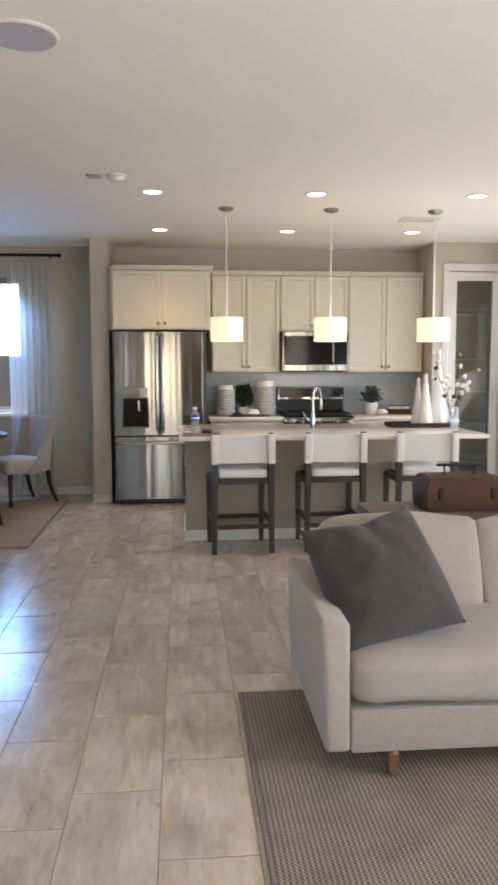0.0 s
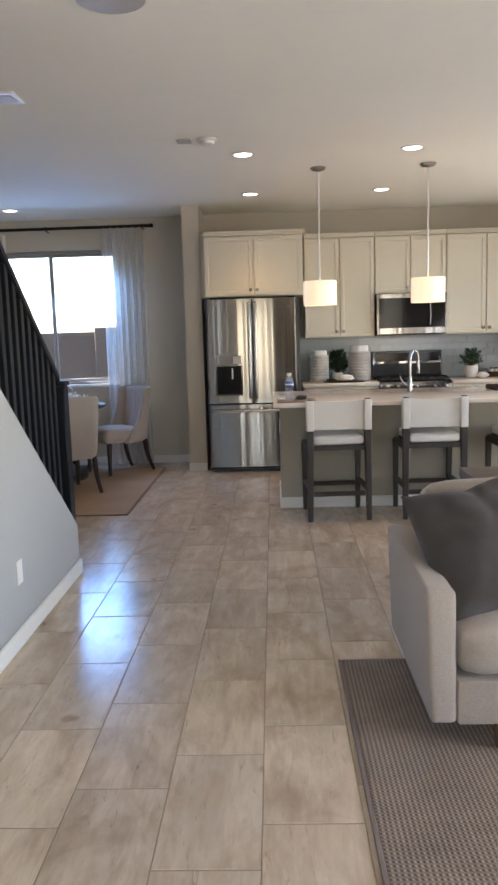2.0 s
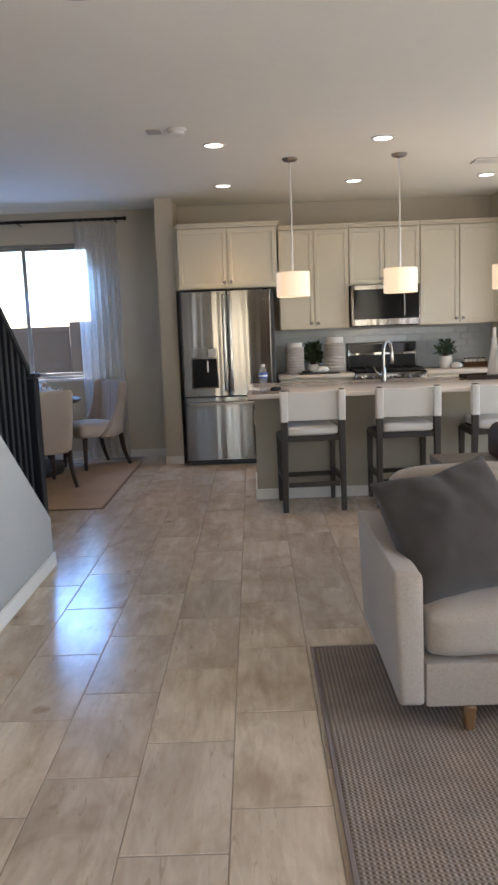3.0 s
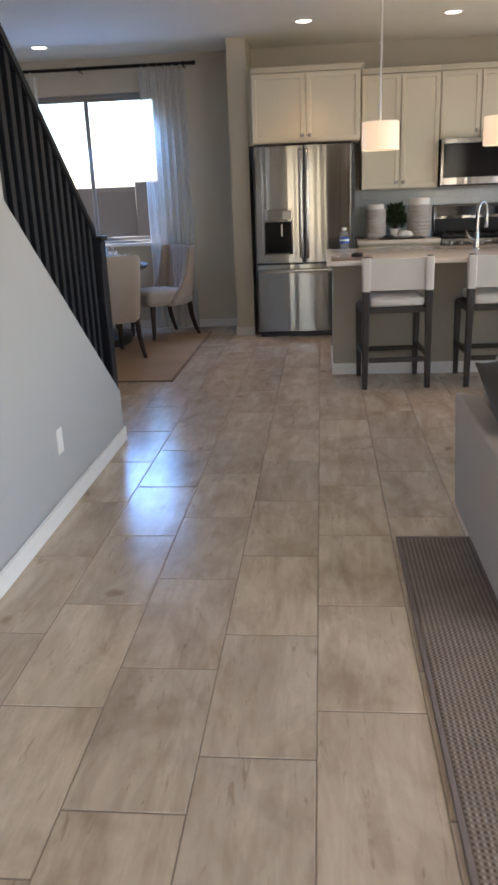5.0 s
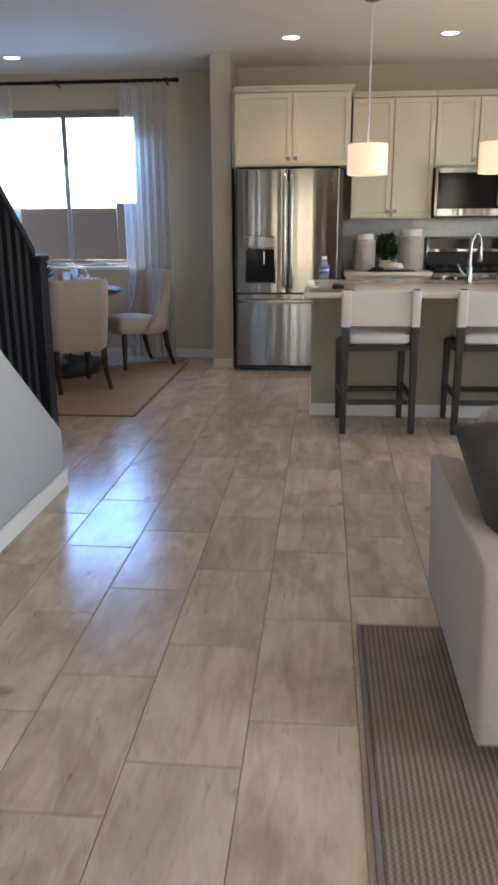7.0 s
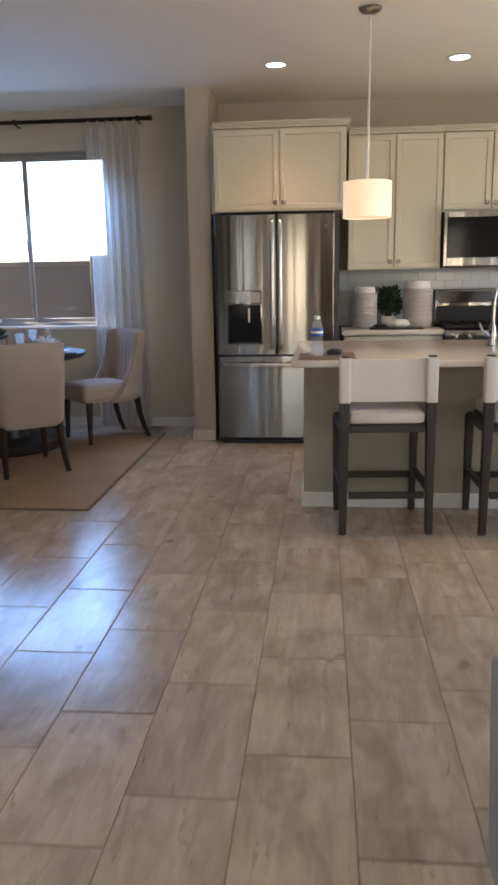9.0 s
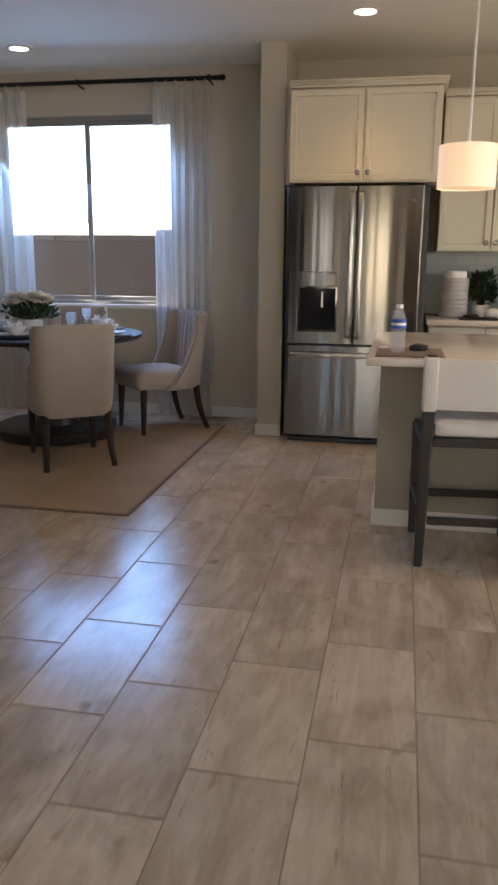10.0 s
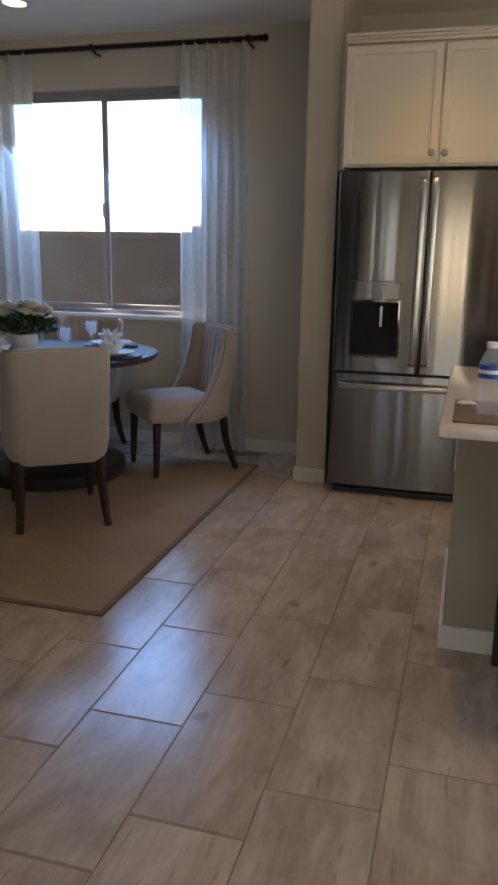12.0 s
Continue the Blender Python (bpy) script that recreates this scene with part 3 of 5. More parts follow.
def slanted(y0, y1, x0, x1, off, h, zf):
    bm = bmesh.new()
    v = [bm.verts.new((x, y, zf(y) + off + dz)) for y in (y0, y1) for x, dz in ((x0, 0), (x1, 0), (x1, h), (x0, h))]
    for q in ((0, 1, 2, 3), (7, 6, 5, 4), (0, 4, 5, 1), (1, 5, 6, 2), (2, 6, 7, 3), (3, 7, 4, 0)):
        bm.faces.new([v[i] for i in q])
    bmesh.ops.bevel(bm, geom=bm.edges[:], offset=0.006, segments=2, affect="EDGES")
    return bm


part("handrail", slanted(3.522, 4.795, -1.145, -1.08, -0.06, 0.06, rail_z), RAIL, bal)
part("base_rail", slanted(3.522, 4.795, -1.15, -1.075, 0.004, 0.03, on_slope), RAIL, bal)
nw = part("newel_post", B(-1.162, -1.062, 4.795, 4.893, on_slope(4.893) + 0.002, 1.165, 0.006, 1), RAIL, bal)
part("newel_cap", B(-1.172, -1.052, 4.782, 4.905, 1.1655, 1.195, 0.008, 2), RAIL, nw)
for i in range(12):
    y = 4.71 - 0.1 * i
    bm = bmesh.new()
    taper(bm, (-1.1125, y, rail_z(y) - 0.045), (-1.1125, y, on_slope(y) + 0.02), 0.046, 0.046, 0.003)
    part("baluster", bm, RAIL, bal)

ol = thing("wall_outlet", "white electrical outlet plate on the stair wall", "outlet", (-1.0575, 3.80, 0.345))
part("plate", B(0.0, 0.006, -0.036, 0.036, -0.058, 0.058, 0.003, 2), TRIM, ol)
for z in (-0.022, 0.022):
    part("socket", B(0.006, 0.0075, -0.017, 0.017, z - 0.014, z + 0.014, 0.0006, 1), WHITEC, ol)

# ---- kitchen: cabinets ----


def shaker(bm, x0, x1, z0, z1, y, w=0.055):
    """A door leaf with stiles, rails and a sunk panel; its face at y, turned to -y."""
    box(bm, x0, x1, y, y + 0.02, z0, z1)
    bm.faces.ensure_lookup_table()
    bm.normal_update()
    front = [f for f in bm.faces if f.normal.y < -0.9]
    bmesh.ops.inset_region(bm, faces=front, thickness=w)
    bmesh.ops.inset_region(bm, faces=front, thickness=0.004, depth=-0.009)
    outer = [e for e in bm.edges if all(abs(v.co.y - y) < 1e-5 and (abs(v.co.x - x0) < 1e-5 or abs(v.co.x - x1) < 1e-5) for v in e.verts)]
    bmesh.ops.bevel(bm, geom=outer, offset=0.002, segments=1, affect="EDGES")
    return bm


def knob(x, y, z):
    bm = L([(0.008, 0), (0.007, 0.012), (0.017, 0.018), (0.019, 0.025), (0.012, 0.031)], 16)
    bmesh.ops.rotate(bm, verts=bm.verts[:], matrix=Matrix.Rotation(radians(90), 3, "X"))
    bmesh.ops.translate(bm, verts=bm.verts[:], vec=(x, y, z))
    return bm


def cabinet(name, x0, x1, yf, yb, z0, z1, doors, knobs_low, label, crown=None, drawer=False):
    c = thing(name, label, "cabinet", ((x0 + x1) / 2, yb, z0))
    cx, hw, h, d = (x0 + x1) / 2, (x1 - x0) / 2, z1 - z0, yb - yf
    part("body", B(-hw, hw, -d + 0.022, 0, 0, h, 0.002, 1), CAB, c)
    w = 2 * hw / doors
    dz1 = h - 0.16 if drawer else h - 0.012
    for i in range(doors):
        a, b = -hw + i * w + 0.006, -hw + (i + 1) * w - 0.006
        dz0 = 0.11 if drawer else 0.012
        dr = part("door", shaker(bmesh.new(), a, b, dz0, dz1, -d), CAB, c)
        kx = b - 0.028 if i % 2 == 0 else a + 0.028
        if doors == 1:
            kx = a + 0.028
        kz = dz0 + 0.05 if knobs_low else dz1 - 0.05
        part("knob", knob(kx, -d, kz), NICKEL_D, dr)
        if drawer:
            dw = part("drawer_front", B(a, b, -d, -d + 0.02, h - 0.15, h - 0.012, 0.004, 1), CAB, c)
            part("knob", knob((a + b) / 2, -d, h - 0.08), NICKEL_D, dw)
    if crown:
        bm = bmesh.new()
        ol, orr = crown
        for q0, q1, out in ((h - 0.006, h + 0.012, 0.010), (h + 0.012, h + 0.026, 0.020), (h + 0.026, h + 0.040, 0.032)):
            box(bm, -hw - ol * out, hw + orr * out, -d - out + 0.012, -0.002, q0 + 0.008, q1 + 0.008, 0.003, 1)
        part("crown_moulding", bm, CAB, c)
    return c


BACK = 9.078
fcab = cabinet("wall_cabinet", -0.505, 0.505, 8.30, BACK, 1.832, 2.437, 2, True, "off-white two-door cabinet above the refrigerator", (0, 1))
part("filler_strip", B(-0.5545, -0.506, -0.60, -0.002, 0.0, 0.66, 0.002, 1), CAB, fcab)
cabinet("wall_cabinet", 0.535, 1.288, 8.73, BACK, 1.385, 2.440, 2, True, "off-white tall wall cabinet over the counter", (0, 0))
cabinet("wall_cabinet", 1.289, 2.052, 8.73, BACK, 1.832, 2.440, 2, True, "off-white short wall cabinet above the microwave", (0, 0))
cabinet("wall_cabinet", 2.053, 2.90, 8.73, BACK, 1.385, 2.440, 2, True, "off-white tall wall cabinet beside the microwave", (0, 0))
cabinet("base_cabinet", 0.50, 1.289, 8.44, BACK, 0.0, 0.872, 2, False, "off-white base cabinet under the pale counter", None, True)
cabinet("base_cabinet", 2.056, 2.915, 8.44, BACK, 0.0, 0.872, 2, False, "off-white base cabinet under the pale counter", None, True)
for x0, x1 in ((0.485, 1.29), (2.055, 2.918)):
    ct = thing("countertop", "pale quartz kitchen counter slab", "countertop", ((x0 + x1) / 2, 8.75, 0.873))
    hw = (x1 - x0) / 2
    part("slab", B(-hw, hw, -0.35, 0.327, 0.0, 0.038, 0.004, 2), QUARTZ, ct)

# ---- refrigerator ----
fr = thing("refrigerator", "stainless steel french-door refrigerator with a water dispenser", "refrigerator", (-0.021, 8.66, 0.0))
part("case", B(-0.494, 0.480, -0.288, 0.36, 0.03, 1.812, 0.006, 1), STEEL_D, fr)


def bulged(x0, x1, z0, z1, bulge=0.0016):
    """A door skin with a faint outward curve and rounded ends."""
    n, bm = 28, bmesh.new()
    front, back = [], []
    for i in range(n + 1):
        u = 0.5 - 0.5 * math.cos(math.pi * i / n)
        x = x0 + (x1 - x0) * u
        e = min(u, 1 - u) * (x1 - x0)
        y = -0.372 + bulge * (2 * u - 1) ** 2 + (0.009 * (1 - math.sqrt(max(0, 1 - (1 - e / 0.009) ** 2))) if e < 0.009 else 0)
        front.append((x, y))
    zs = [z0, z1]
    rows = [[bm.verts.new((x, y, z)) for x, y in front] for z in zs]
    rear = [[bm.verts.new((x, -0.29, z)) for x in (x0, x1)] for z in zs]
    for i in range(n):
        bm.faces.new((rows[0][i], rows[0][i + 1], rows[1][i + 1], rows[1][i]))
    bm.faces.new([rows[1][i] for i in range(n + 1)] + [rear[1][1], rear[1][0]])
    bm.faces.new([rear[0][0], rear[0][1]] + [rows[0][i] for i in range(n, -1, -1)])
    bm.faces.new((rows[0][0], rows[1][0], rear[1][0], rear[0][0]))
    bm.faces.new((rows[0][n], rear[0][1], rear[1][1], rows[1][n]))
    bm.faces.new((rear[0][0], rear[1][0], rear[1][1], rear[0][1]))
    return bm


ld = part("door", bulged(-0.488, -0.0115, 0.735, 1.808), STEEL, fr)
rd = part("door", bulged(-0.0085, 0.442, 0.735, 1.808), STEEL, fr)
fd = part("freezer_drawer", bulged(-0.486, 0.440, 0.06, 0.718, 0.003), STEEL, fr)


def flat_bar(points, wide, deep):
    """A flattened bar with rounded edges, swept along points in the plane x = const or z = const."""
    bm, rings = bmesh.new(), []
    upright = abs(points[-1][2] - points[0][2]) > 0.1
    for x, y, z in points:
        ring = []
        for k in range(12):
            a = 2 * math.pi * k / 12
            p = math.copysign(abs(math.cos(a)) ** 0.6, math.cos(a)) * wide
            q = math.sin(a) * deep
            ring.append(bm.verts.new((x + p, y + q, z) if upright else (x, y + q, z + p)))
        rings.append(ring)
    for a, b in zip(rings, rings[1:]):
        for k in range(12):
            j = (k + 1) % 12
            bm.faces.new((a[k], a[j], b[j], b[k]))
    bm.faces.new(list(reversed(rings[0])))
    bm.faces.new(rings[-1])
    return bm


for d, x in ((ld, -0.040), (rd, 0.022)):
    rise = [(0.775, -0.368), (0.79, -0.388), (0.83, -0.402), (1.0, -0.412), (1.27, -0.417), (1.54, -0.412), (1.72, -0.402), (1.76, -0.388), (1.775, -0.368)]
    part("handle", flat_bar([(x, y, z) for z, y in rise], 0.019, 0.011), STEEL_H, d, "long curved steel bar handle")
reach = [(-0.455, -0.366), (-0.445, -0.388), (-0.41, -0.402), (-0.2, -0.412), (0.0, -0.415), (0.2, -0.412), (0.375, -0.402), (0.41, -0.388), (0.42, -0.366)]
part("handle", flat_bar([(x, y, 0.655) for x, y in reach], 0.018, 0.011), STEEL_H, fd, "long horizontal steel bar handle")
dp = part("dispenser", B(-0.40, -0.118, -0.3755, -0.355, 0.815, 1.238, 0.006, 2), STEEL, ld, "dark water dispenser niche with a lit panel")
bm = bmesh.new()
box(bm, -0.395, -0.122, -0.3785, -0.3757, 1.135, 1.232, 0.001, 1)
part("control_panel", bm, STEEL, dp)
part("niche", B(-0.385, -0.132, -0.3775, -0.3757, 0.832, 1.122, 0.001, 1), BLACKG, dp)
part("lit_display", B(-0.215, -0.135, -0.3805, -0.3788, 1.145, 1.222, 0.0005, 1), CANR, dp)
part("paddle", B(-0.232, -0.218, -0.3835, -0.3778, 0.99, 1.10, 0.001, 1), NICKEL, dp)
part("logo_plate", B(0.36, 0.385, -0.374, -0.360, 1.70, 1.725, 0.002, 1), CHROME, rd)
part("hinge_cover", B(-0.45, -0.38, -0.34, -0.20, 1.8125, 1.826, 0.006, 1), BLACKP, fr)
part("hinge_cover", B(0.37, 0.44, -0.34, -0.20, 1.8125, 1.826, 0.006, 1), BLACKP, fr)
part("toe_grille", B(-0.46, 0.45, -0.32, -0.26, 0.002, 0.029), BLACKP, fr)

# ---- microwave and range ----
mw = thing("microwave", "stainless over-the-range microwave with a black window", "microwave", (1.67, 8.66, 1.402))
part("case", B(-0.372, 0.372, 0.022, 0.417, 0.0, 0.425, 0.003, 1), STEEL_D, mw)
bm = bmesh.new()
for x0, x1, z0, z1 in ((-0.372, -0.345, 0.0, 0.425), (0.355, 0.372, 0.0, 0.425), (-0.345, 0.355, 0.0, 0.066), (-0.345, 0.355, 0.378, 0.425)):
    box(bm, x0, x1, -0.008, 0.02, z0, z1, 0.003, 1)
mf = part("front_frame", bm, STEEL, mw)
part("window", B(-0.344, 0.20, -0.004, 0.018, 0.067, 0.377), BLACKG, mw)
part("control_panel", B(0.205, 0.354, -0.004, 0.018, 0.067, 0.377), BLACKG, mw)
part("handle", T([(0.19, -0.005, 0.085), (0.19, -0.04, 0.10), (0.19, -0.045, 0.21), (0.19, -0.04, 0.32), (0.19, -0.005, 0.335)], 0.010, 10), CHROME, mw)
part("vent_grille", B(-0.36, 0.36, 0.03, 0.39, -0.012, -0.0005), BLACKP, mw)

rg = thing("range", "stainless gas range with black cooktop and backguard", "stove", (1.672, 8.75, 0.0))
part("body", B(-0.378, 0.378, -0.30, 0.30, 0.03, 0.80, 0.004, 1), STEEL, rg)
part("oven_door", B(-0.372, 0.372, -0.335, -0.301, 0.20, 0.74, 0.006, 1), STEEL, rg)
cp = part("control_fascia", B(-0.378, 0.378, -0.36, -0.301, 0.801, 0.905, 0.006, 2), STEEL, rg)
for x in (-0.30, -0.19, 0.0, 0.19, 0.30):
    bm = L([(0.022, 0), (0.022, 0.008), (0.017, 0.012), (0.016, 0.034), (0.012, 0.037)], 16)
    bmesh.ops.rotate(bm, verts=bm.verts[:], matrix=Matrix.Rotation(radians(90), 3, "X"))
    bmesh.ops.translate(bm, verts=bm.verts[:], vec=(x, -0.36, 0.853))
    part("knob", bm, CHROME, cp)
part("cooktop", B(-0.378, 0.378, -0.30, 0.30, 0.801, 0.918, 0.006, 1), BLACKG, rg)
for gx in (-0.25, 0.0, 0.25):
    bm = bmesh.new()
    for k in (-0.09, 0.0, 0.09):
        box(bm, gx + k - 0.006, gx + k + 0.006, -0.27, 0.20, 0.936, 0.952, 0.002, 1)
    for y in (-0.27, -0.03, 0.19):
        box(bm, gx - 0.118, gx + 0.118, y, y + 0.012, 0.922, 0.938, 0.002, 1)
    part("grate", bm, IRON, rg)
    for y in (-0.16, 0.09):
        part("burner", L([(0.05, 0), (0.05, 0.008), (0.034, 0.012), (0.034, 0.018)], 18, (gx, y, 0.9185)), IRON, rg)
bg = part("backguard", B(-0.386, 0.386, 0.215, 0.30, 0.919, 1.213, 0.008, 2), STEEL, rg)
part("backguard_glass", B(-0.35, 0.35, 0.211, 0.2145, 1.10, 1.195, 0.001, 1), BLACKG, bg, "black glass clock panel")
part("backguard_lower", B(-0.372, 0.372, 0.209, 0.2145, 0.93, 1.075, 0.001, 1), IRON, bg)

# ---- island ----
isl = thing("kitchen_island", "greige kitchen island base with white baseboard", "island", (0.223, 6.578, 0.0))
part("base", B(0.0, 2.30, 0.0, 0.79, 0.0, 0.875, 0.003, 1), ISLAND, isl)
part("outlet_plate", B(-0.0065, -0.0005, 0.22, 0.29, 0.60, 0.715, 0.002, 1), TRIM, isl, "white outlet plate")
ict = thing("island_countertop", "pale quartz island top with an eased edge", "countertop", (0.17, 6.12, 0.876))
part("slab", B(0.0, 2.46, 0.0, 1.29, 0.0, 0.034, 0.006, 3), QUARTZ, ict)

fc = thing("faucet", "chrome pull-down kitchen faucet on the island", "faucet", (1.345, 6.93, 0.910), 42)
part("base", L([(0.030, 0.0005), (0.030, 0.006), (0.023, 0.012), (0.021, 0.11), (0.017, 0.13)], 20), CHROME, fc)
arc = [(0, 0, 0.125), (0, 0, 0.26)] + [(0.0 + 0.055 - 0.055 * math.cos(a), 0.0, 0.26 + 0.09 * math.sin(a)) for a in [math.pi * k / 10 for k in range(1, 11)]]
part("spout", T(arc, 0.0145, 12), CHROME, fc)
part("spray_head", T([(0.11, 0, 0.262), (0.112, 0, 0.235), (0.114, 0, 0.17), (0.114, 0, 0.155)], [0.0135, 0.016, 0.019, 0.016], 14), CHROME, fc)
part("lever", T([(-0.012, 0, 0.06), (-0.055, 0, 0.07), (-0.105, 0, 0.105), (-0.13, 0, 0.145)], [0.010, 0.009, 0.007, 0.006], 10), CHROME, fc)

# ---- counter stools ----


def stool():
    s = thing("counter_stool", "grey wood counter stool with cream sling back", "stool", (0.662, 6.08, 0.0), 4, group="stools at the island")
    for x in (-0.219, 0.219):
        bm = bmesh.new()
        taper(bm, (x, 0.0, 0.705), (x * 1.03, -0.005, 0.0), 0.05, 0.038)
        lg = part("leg", bm, STOOLW, s)
        bm = B(x - 0.029, x + 0.029, -0.030, 0.028, 0.700, 0.931, 0.009, 3)
        part("sleeve", bm, STOOLF, lg, "cream fabric sleeve round the back post")
        part("post_end", B(x - 0.020, x + 0.020, -0.02, 0.02, 0.9312, 0.940, 0.003, 1), STOOLW, lg)
        bm = bmesh.new()
        taper(bm, (x, 0.43, 0.565), (x * 0.99, 0.44, 0.0), 0.045, 0.034)
        part("leg", bm, STOOLW, s)
        part("side_rail", B(x - 0.016, x + 0.016, 0.022, 0.41, 0.23, 0.262, 0.003, 1), STOOLW, s)
        part("seat_rail", B(x - 0.018, x + 0.018, 0.026, 0.41, 0.535, 0.585, 0.003, 1), STOOLW, s)
    part("stretcher", B(-0.196, 0.196, -0.014, 0.014, 0.195, 0.228, 0.003, 1), STOOLW, s)
    part("stretcher", B(-0.196, 0.196, 0.425, 0.453, 0.195, 0.228, 0.003, 1), STOOLW, s)
    part("seat_rail", B(-0.194, 0.194, -0.016, 0.016, 0.548, 0.588, 0.003, 1), STOOLW, s)
    part("seat_rail", B(-0.194, 0.194, 0.414, 0.446, 0.548, 0.588, 0.003, 1), STOOLW, s)
    part("seat", cushion(-0.192, 0.192, -0.012, 0.452, 0.589, 0.658, 0.022, 0.010, 12), STOOLF, s, "thin cream upholstered seat")

    def sling(u, v):
        x = -0.192 + 0.384 * u
        return (x, 0.004 - 0.010 * (1 - (2 * u - 1) ** 2), 0.706 + 0.219 * v - 0.006 * math.sin(math.pi * u) * v)
    part("backrest", sheet(sling, 16, 6, 0.012), STOOLF, s, "taut cream sling back")
    return s


s1 = stool()
for x, y, r in ((1.387, 6.10, 1.5), (2.112, 6.09, -2.0)):
    copy_thing(s1, pose(x, y, 0, 0, 0, r))

# ---- pendants and ceiling fixtures ----


def pendant():
    p = thing("pendant_lamp", "lit drum pendant lamp on a nickel rod", "pendant lamp", (0.584, 6.84, H), group="pendants over the island")
    part("canopy", L([(0.064, -0.001), (0.064, -0.008), (0.052, -0.022), (0.018, -0.03), (0.010, -0.034)], 24), NICKEL_D, p)
    part("rod", T([(0, 0, -0.034), (0, 0, -0.90)], 0.0072, 8), NICKEL_L, p)
    part("spider", B(-0.132, 0.132, -0.003, 0.003, -0.925, -0.919), NICKEL, p)
    n, bm = 40, bmesh.new()
    rings = []
    for r, z in ((0.134, -0.912), (0.139, -0.913), (0.139, -1.112), (0.134, -1.113)):
        rings.append([bm.verts.new((r * math.cos(2 * math.pi * i / n), r * math.sin(2 * math.pi * i / n), z)) for i in range(n)])
    for k in range(4):
        a, b = rings[k], rings[(k + 1) % 4]
        for i in range(n):
            bm.faces.new((a[i], a[(i + 1) % n], b[(i + 1) % n], b[i]))
    part("shade", bm, SHADE, p, "glowing warm white fabric drum shade")
    part("bulb", L([(0.012, -0.94), (0.014, -0.97), (0.03, -1.0), (0.033, -1.03), (0.02, -1.06), (0.004, -1.068)], 16), BULB, p)
    part("diffuser", L([(0.133, -1.104), (0.133, -1.107)], 32), SHADE, p)
    return p


p1 = pendant()
for x in (1.478, 2.385):
    copy_thing(p1, pose(x, 6.83, H))


def downlight():
    d = thing("downlight", "lit recessed ceiling downlight with white trim", "ceiling light", (0.0, 7.905, H), group="recessed downlights")
    bm = bmesh.new()
    n = 32
    prof = ((0.068, -0.0008), (0.092, -0.0008), (0.092, -0.005), (0.072, -0.008), (0.066, -0.004))
    rings = [[bm.verts.new((r * math.cos(2 * math.pi * i / n), r * math.sin(2 * math.pi * i / n), z)) for i in range(n)] for r, z in prof]
    for a, b in zip(rings, rings[1:]):
        for i in range(n):
            bm.faces.new((a[i], a[(i + 1) % n], b[(i + 1) % n], b[i]))
    part("trim_ring", bm, TRIM, d)
    part("lens", L([(0.067, -0.003), (0.067, -0.0045)], 32), BULB, d, "bright warm lens")
    return d


d1 = downlight()
for x, y in ((1.249, 7.905), (2.499, 7.87), (-0.008, 6.28), (1.25, 6.264), (2.521, 6.23), (-2.485, 8.355)):
    copy_thing(d1, pose(x, y, H))

sp = thing("ceiling_speaker", "round ceiling speaker with a grey grille and white rim", "speaker", (-0.43, 3.53, H))
part("rim", L([(0.148, -0.001), (0.148, -0.006), (0.140, -0.010)], 40), TRIM, sp)
part("grille", L([(0.138, -0.0102), (0.137, -0.013), (0.05, -0.0145), (0.01, -0.0147)], 40), CANR, sp)
sm = thing("smoke_detector", "white smoke detector on the ceiling", "smoke detector", (-0.24, 5.79, H))
part("base", L([(0.068, -0.001), (0.068, -0.012), (0.060, -0.016)], 28), TRIM, sm)
part("dome", L([(0.055, -0.0162), (0.05, -0.034), (0.038, -0.042), (0.01, -0.044)], 28), TRIM, sm)
sk = thing("ceiling_sensor", "small grey ceiling sensor plate", "sensor", (-0.40, 5.82, H))
part("plate", B(-0.05, 0.05, -0.05, 0.05, -0.010, -0.0005, 0.004, 1), CANR, sk)


def vent(x, y, w, d, turn=0):
    v = thing("ceiling_vent", "white louvred air vent in the ceiling", "vent", (x, y, H), turn)
    bm = bmesh.new()
    for a in ((-w, w, -d, -d + 0.025), (-w, w, d - 0.025, d), (-w, -w + 0.025, -d + 0.025, d - 0.025), (w - 0.025, w, -d + 0.025, d - 0.025)):
        box(bm, *a, -0.012, -0.0006, 0.003, 1)
    part("frame", bm, TRIM, v)
    part("backing", B(-w + 0.026, w - 0.026, -d + 0.026, d - 0.026, -0.003, -0.0007), STEEL_D, v)
    n = 7
    for i in range(n):
        y0 = -d + 0.03 + (2 * d - 0.06) * i / (n - 1)
        part("slat", B(-w + 0.026, w - 0.026, y0 - 0.006, y0 + 0.006, -0.0105, -0.0035), TRIM, v)
    return v


vent(2.36, 7.21, 0.17, 0.10)
vent(-1.36, 4.72, 0.17, 0.10)

# ---- things on the kitchen counters ----


def canister(x, r, h, lid):
    c = thing("canister", "ribbed grey stoneware canister with a white lid", "canister", (x, 8.76, 0.9115), group="counter canisters")
    prof = [(r * 0.96, 0.0)]
    n = 9
    for i in range(n):
        z = h * i / n
        prof += [(r, z + 0.004), (r, z + h / n - 0.008), (r * 0.965, z + h / n - 0.003)]
    part("jar", L(prof + [(r * 0.9, h)], 28), CANR, c)
    part("lid", L([(r * 0.8, h + 0.0005), (r * 0.82, h + 0.006), (r * 0.82, h + lid - 0.006), (r * 0.76, h + lid)], 28), WHITEC, c)
    return c


canister(0.682, 0.104, 0.285, 0.05)
canister(1.118, 0.122, 0.315, 0.065)


